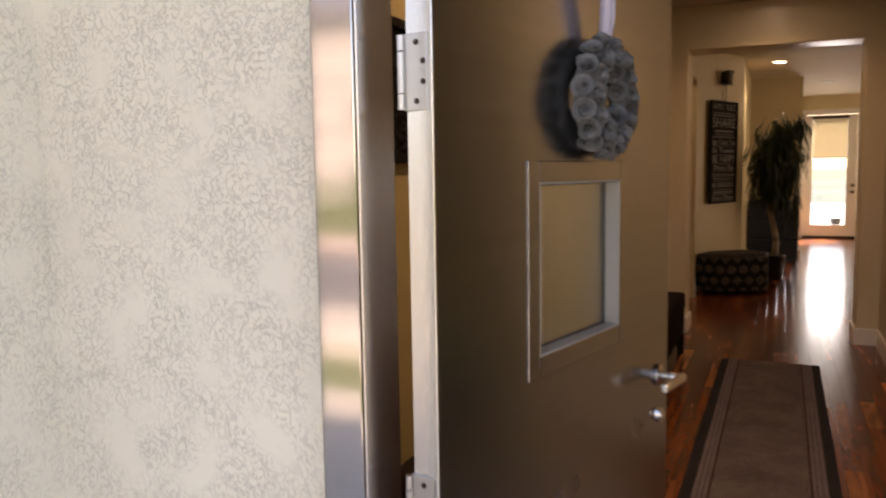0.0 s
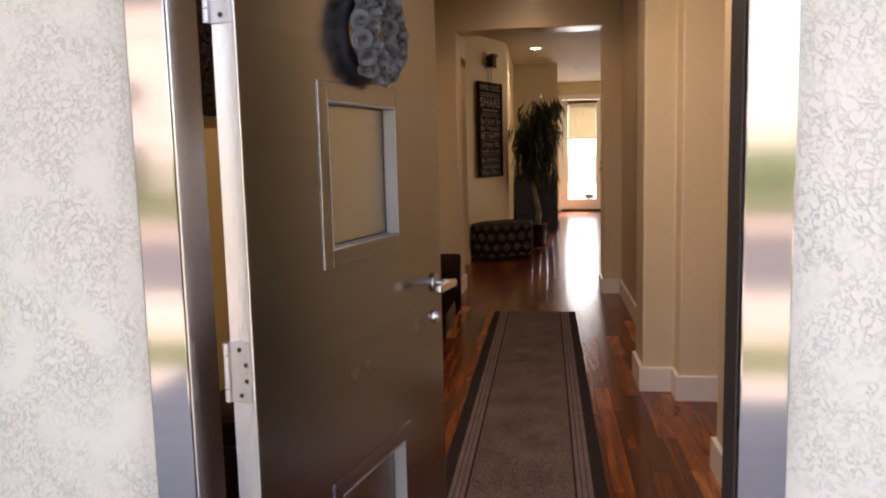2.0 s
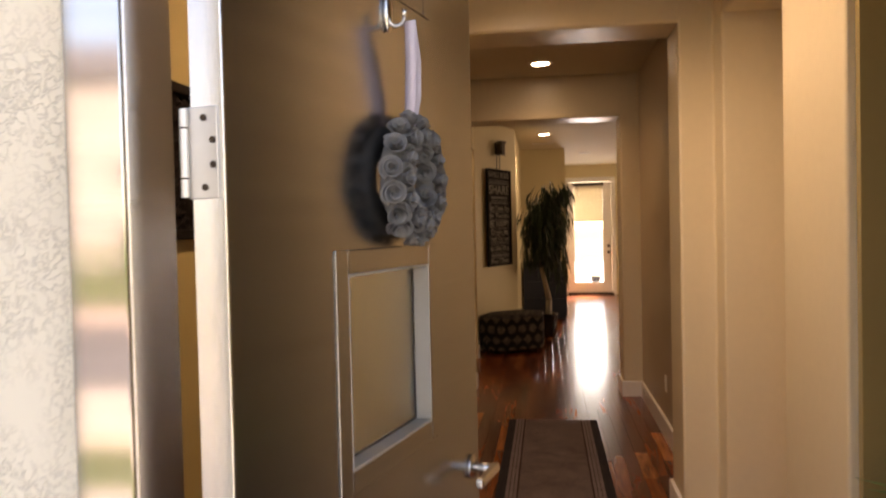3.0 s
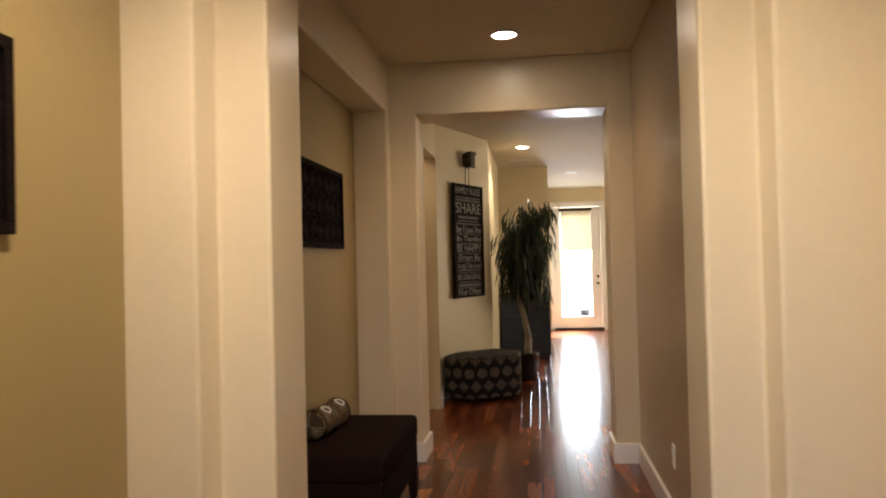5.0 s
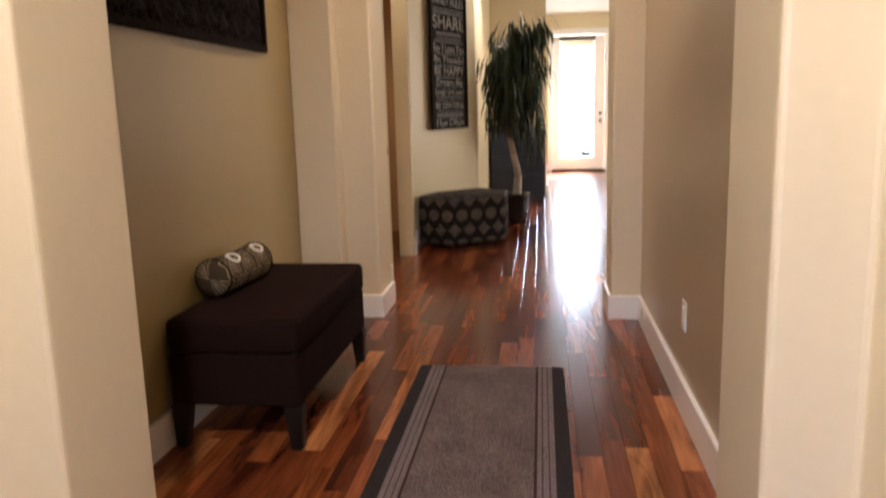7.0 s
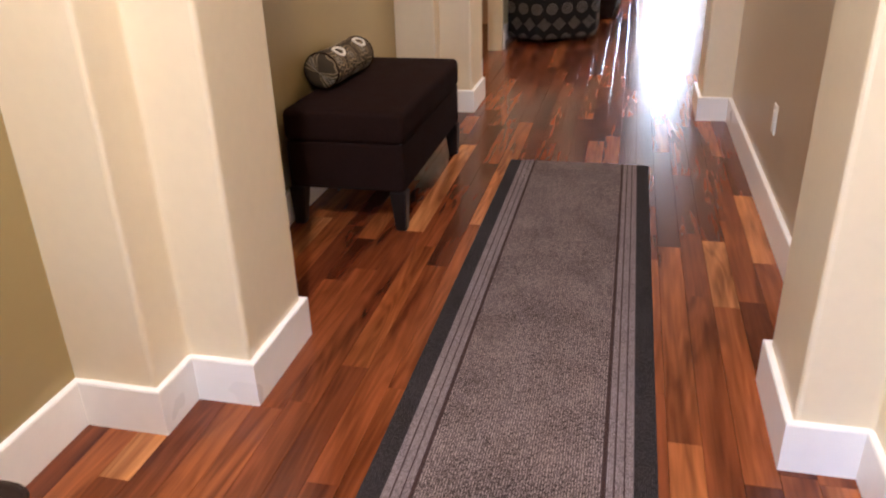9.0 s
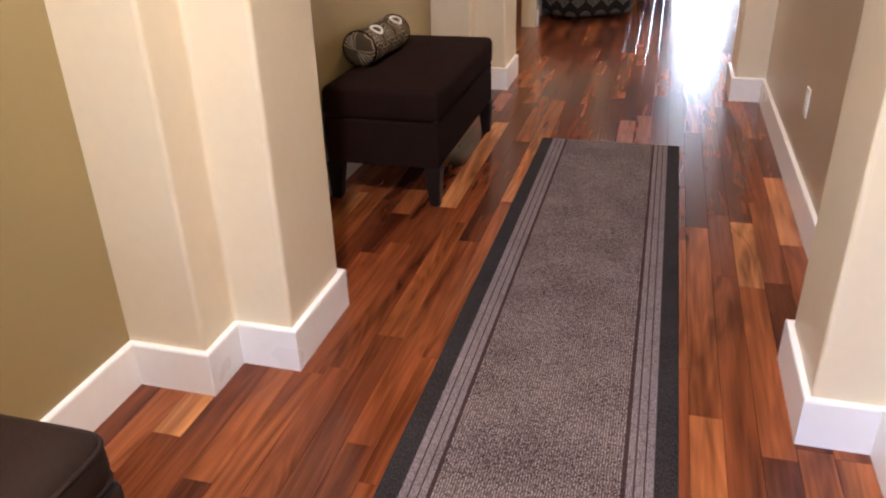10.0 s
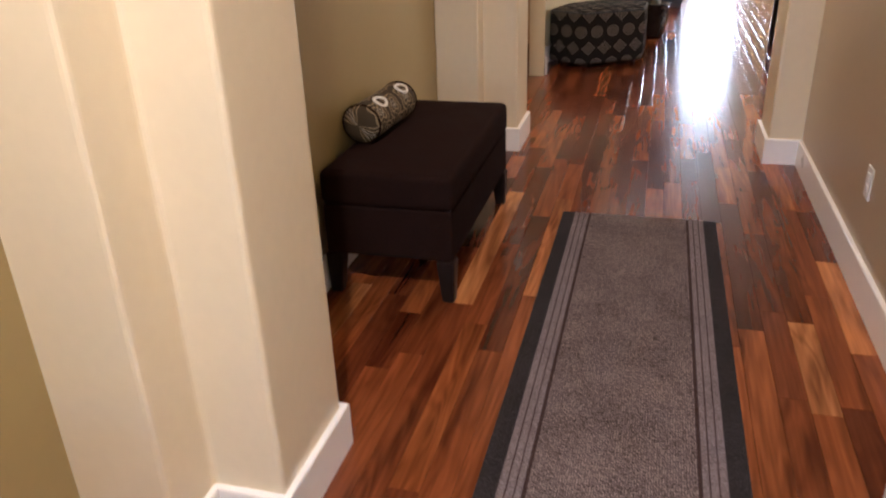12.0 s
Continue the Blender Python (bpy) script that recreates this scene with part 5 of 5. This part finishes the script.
def hedge(name, x0, x1, y, h, depth, count, seed, label, mat):
    rng = random.Random(seed)
    bm = bmesh.new()
    for i in range(count):
        x = rng.uniform(x0, x1)
        top = h * (0.8 + 0.25 * noise.noise(Vector((x * 0.7, seed, 0))))
        p = Vector((x, y + rng.uniform(-depth, depth), rng.uniform(-0.2, top)))
        n = Vector((rng.gauss(0, 1), rng.gauss(0, 1), rng.gauss(0.4, 1))).normalized()
        s = n.orthogonal().normalized() * rng.uniform(0.06, 0.14)
        u = n.cross(s)
        bm.faces.new([bm.verts.new(p + v) for v in (s, u * 0.6, -s, -u * 0.6)])
    return tagged(link(name, bm, mat), label, "hedge", kind="stuff")


hedge("street_hedge", -25, 25, -27.5, 1.5, 0.6, 5000, 8, "leafy green hedge across the street", HEDGE)
gp = thing("garden_pot", "small dark garden pot on the patio", "pot", pose(1.15, 20.5, -0.03) @ Matrix.Scale(1.35, 4))
part("pot", lathe(bmesh.new(), [(0.05, 0.0), (0.075, 0.02), (0.095, 0.15), (0.10, 0.17), (0.085, 0.17), (0.075, 0.14)], 20), POT, gp, smooth=True)
gf = bmesh.new()
grng = random.Random(3)
for i in range(60):
    a = grng.uniform(0, 6.28)
    leaf_into(gf, Vector((0, 0, 0.13)), Vector((math.cos(a), math.sin(a), 1.5)), grng.uniform(0.1, 0.2), 0.02, 0.4, grng)
part("foliage", gf, HEDGE, gp)

# ---- houses across the street, added out of view to dim the sky mirrored in the steel frame ----
FACADE = plain("pale_pink_render", (0.41, 0.375, 0.355), 0.9, grain=12, vary=0.1)
SHINGLE = plain("grey_roof_shingle", (0.13, 0.12, 0.12), 0.9, grain=14, vary=0.25)


def house(x0, x1, y, h, rise):
    hs = thing("house", "two storey pale pinkish rendered house across the street", "house", pose((x0 + x1) / 2, y, -0.14), "houses across the street")
    w = (x1 - x0) / 2
    part("wall", boxed(-w, w, -8.0, 0.0, 0.0, h), FACADE, hs)
    rf = bmesh.new()
    e = [rf.verts.new(p) for p in ((-w - 0.5, 0.5, h), (w + 0.5, 0.5, h), (w + 0.5, -8.5, h), (-w - 0.5, -8.5, h))]
    t = [rf.verts.new(p) for p in ((-w + 4.0, -4.0, h + rise), (w - 4.0, -4.0, h + rise))]
    for q in ((e[0], e[1], t[1], t[0]), (e[1], e[2], t[1]), (e[2], e[3], t[0], t[1]), (e[3], e[0], t[0]), (e[3], e[2], e[1], e[0])):
        rf.faces.new(q)
    part("roof", rf, SHINGLE, hs)
    for wx in (-0.62, -0.2, 0.22, 0.64):
        for wz in (1.0, 3.7):
            if wz < 2 and wx == 0.22:
                continue
            f = part("window", boxed(wx * w - 0.75, wx * w + 0.75, 0.0, 0.07, wz, wz + 1.3, bevel=0.01), WHITE, hs)
            part("pane", boxed(wx * w - 0.66, wx * w + 0.66, 0.07, 0.085, wz + 0.09, wz + 1.21), BLACK, f)
    part("door", boxed(0.22 * w - 0.5, 0.22 * w + 0.5, 0.0, 0.06, 0.0, 2.1, bevel=0.01), DARKWOOD, hs)
    return hs


house(-30.0, -9.5, -29.0, 8.5, 2.4)
house(-6.0, 4.5, -29.5, 6.0, 2.4)

# ---- wooden floor: planks ----
PW, PT = 0.0835, 0.013


def plank_mesh(length, width=PW, e=0.0020, dz=0.0006):
    """A floor plank with eased upper edges; its origin at its near left corner."""
    g = 0.0003
    t = 0.0005
    x0, x1, y0, y1 = g, width - g, g, length - g
    v = [(x0, y0, -PT), (x1, y0, -PT), (x1, y1, -PT), (x0, y1, -PT), (x0, y0, -dz), (x1, y0, -dz), (x1, y1, -dz), (x0, y1, -dz),
         (x0 + e, y0 + t, 0), (x1 - e, y0 + t, 0), (x1 - e, y1 - t, 0), (x0 + e, y1 - t, 0)]
    f = [(8, 9, 10, 11), (4, 5, 9, 8), (5, 6, 10, 9), (6, 7, 11, 10), (7, 4, 8, 11), (0, 1, 5, 4), (1, 2, 6, 5), (2, 3, 7, 6), (3, 0, 4, 7)]
    return v, f


fl = tagged(new("floor"), "glossy red-brown acacia plank floor", "floor", kind="structure")
prng = random.Random(21)
LENGTHS = (0.36, 0.52, 0.68, 0.84, 1.00, 1.16)
store = {}


def plank_data(length):
    key = round(length, 4)
    if key not in store:
        me = bpy.data.meshes.new("plank")
        v, f = plank_mesh(length, PW, 0.0008, 0.0010)
        me.from_pydata(v, [], f)
        me.materials.append(WOOD)
        store[key] = me
    return store[key]


FX0, FX1, FY0, FYM, FY1 = -1.213, 0.80, 1.272, 7.35, 17.27
far_v, far_f = [], []


def far_plank(x, y, length, width=PW):
    v, f = plank_mesh(length, width)
    b = len(far_v)
    far_v.extend((a + x, c + y, d) for a, c, d in v)
    far_f.extend(tuple(i + b for i in q) for q in f)


row = 0
x = FX0 - 12 * PW
while x < 5.2:
    near = FX0 - 0.001 <= x < FX1 - PW + 0.01
    y = FY0 if near or FX0 < x < 1.4 else 7.5
    first = True
    while y < FY1:
        ln = prng.choice(LENGTHS)
        if first:
            ln *= prng.choice((0.3, 0.5, 0.75, 1.0)); first = False
        if y + ln > FY1:
            ln = FY1 - y
        if ln < 0.05:
            break
        if near and y < FYM:
            p = new("plank", plank_data(ln))
            p.parent = fl
            p.location = (x, y, 0)
        else:
            far_plank(x, y, ln)
        y += ln
    x += PW
me = bpy.data.meshes.new("far_planks")
me.from_pydata(far_v, [], far_f)
me.materials.append(WOOD)
fp = new("far_planks", me)
fp.parent = fl
tagged(fp, kind="stuff")
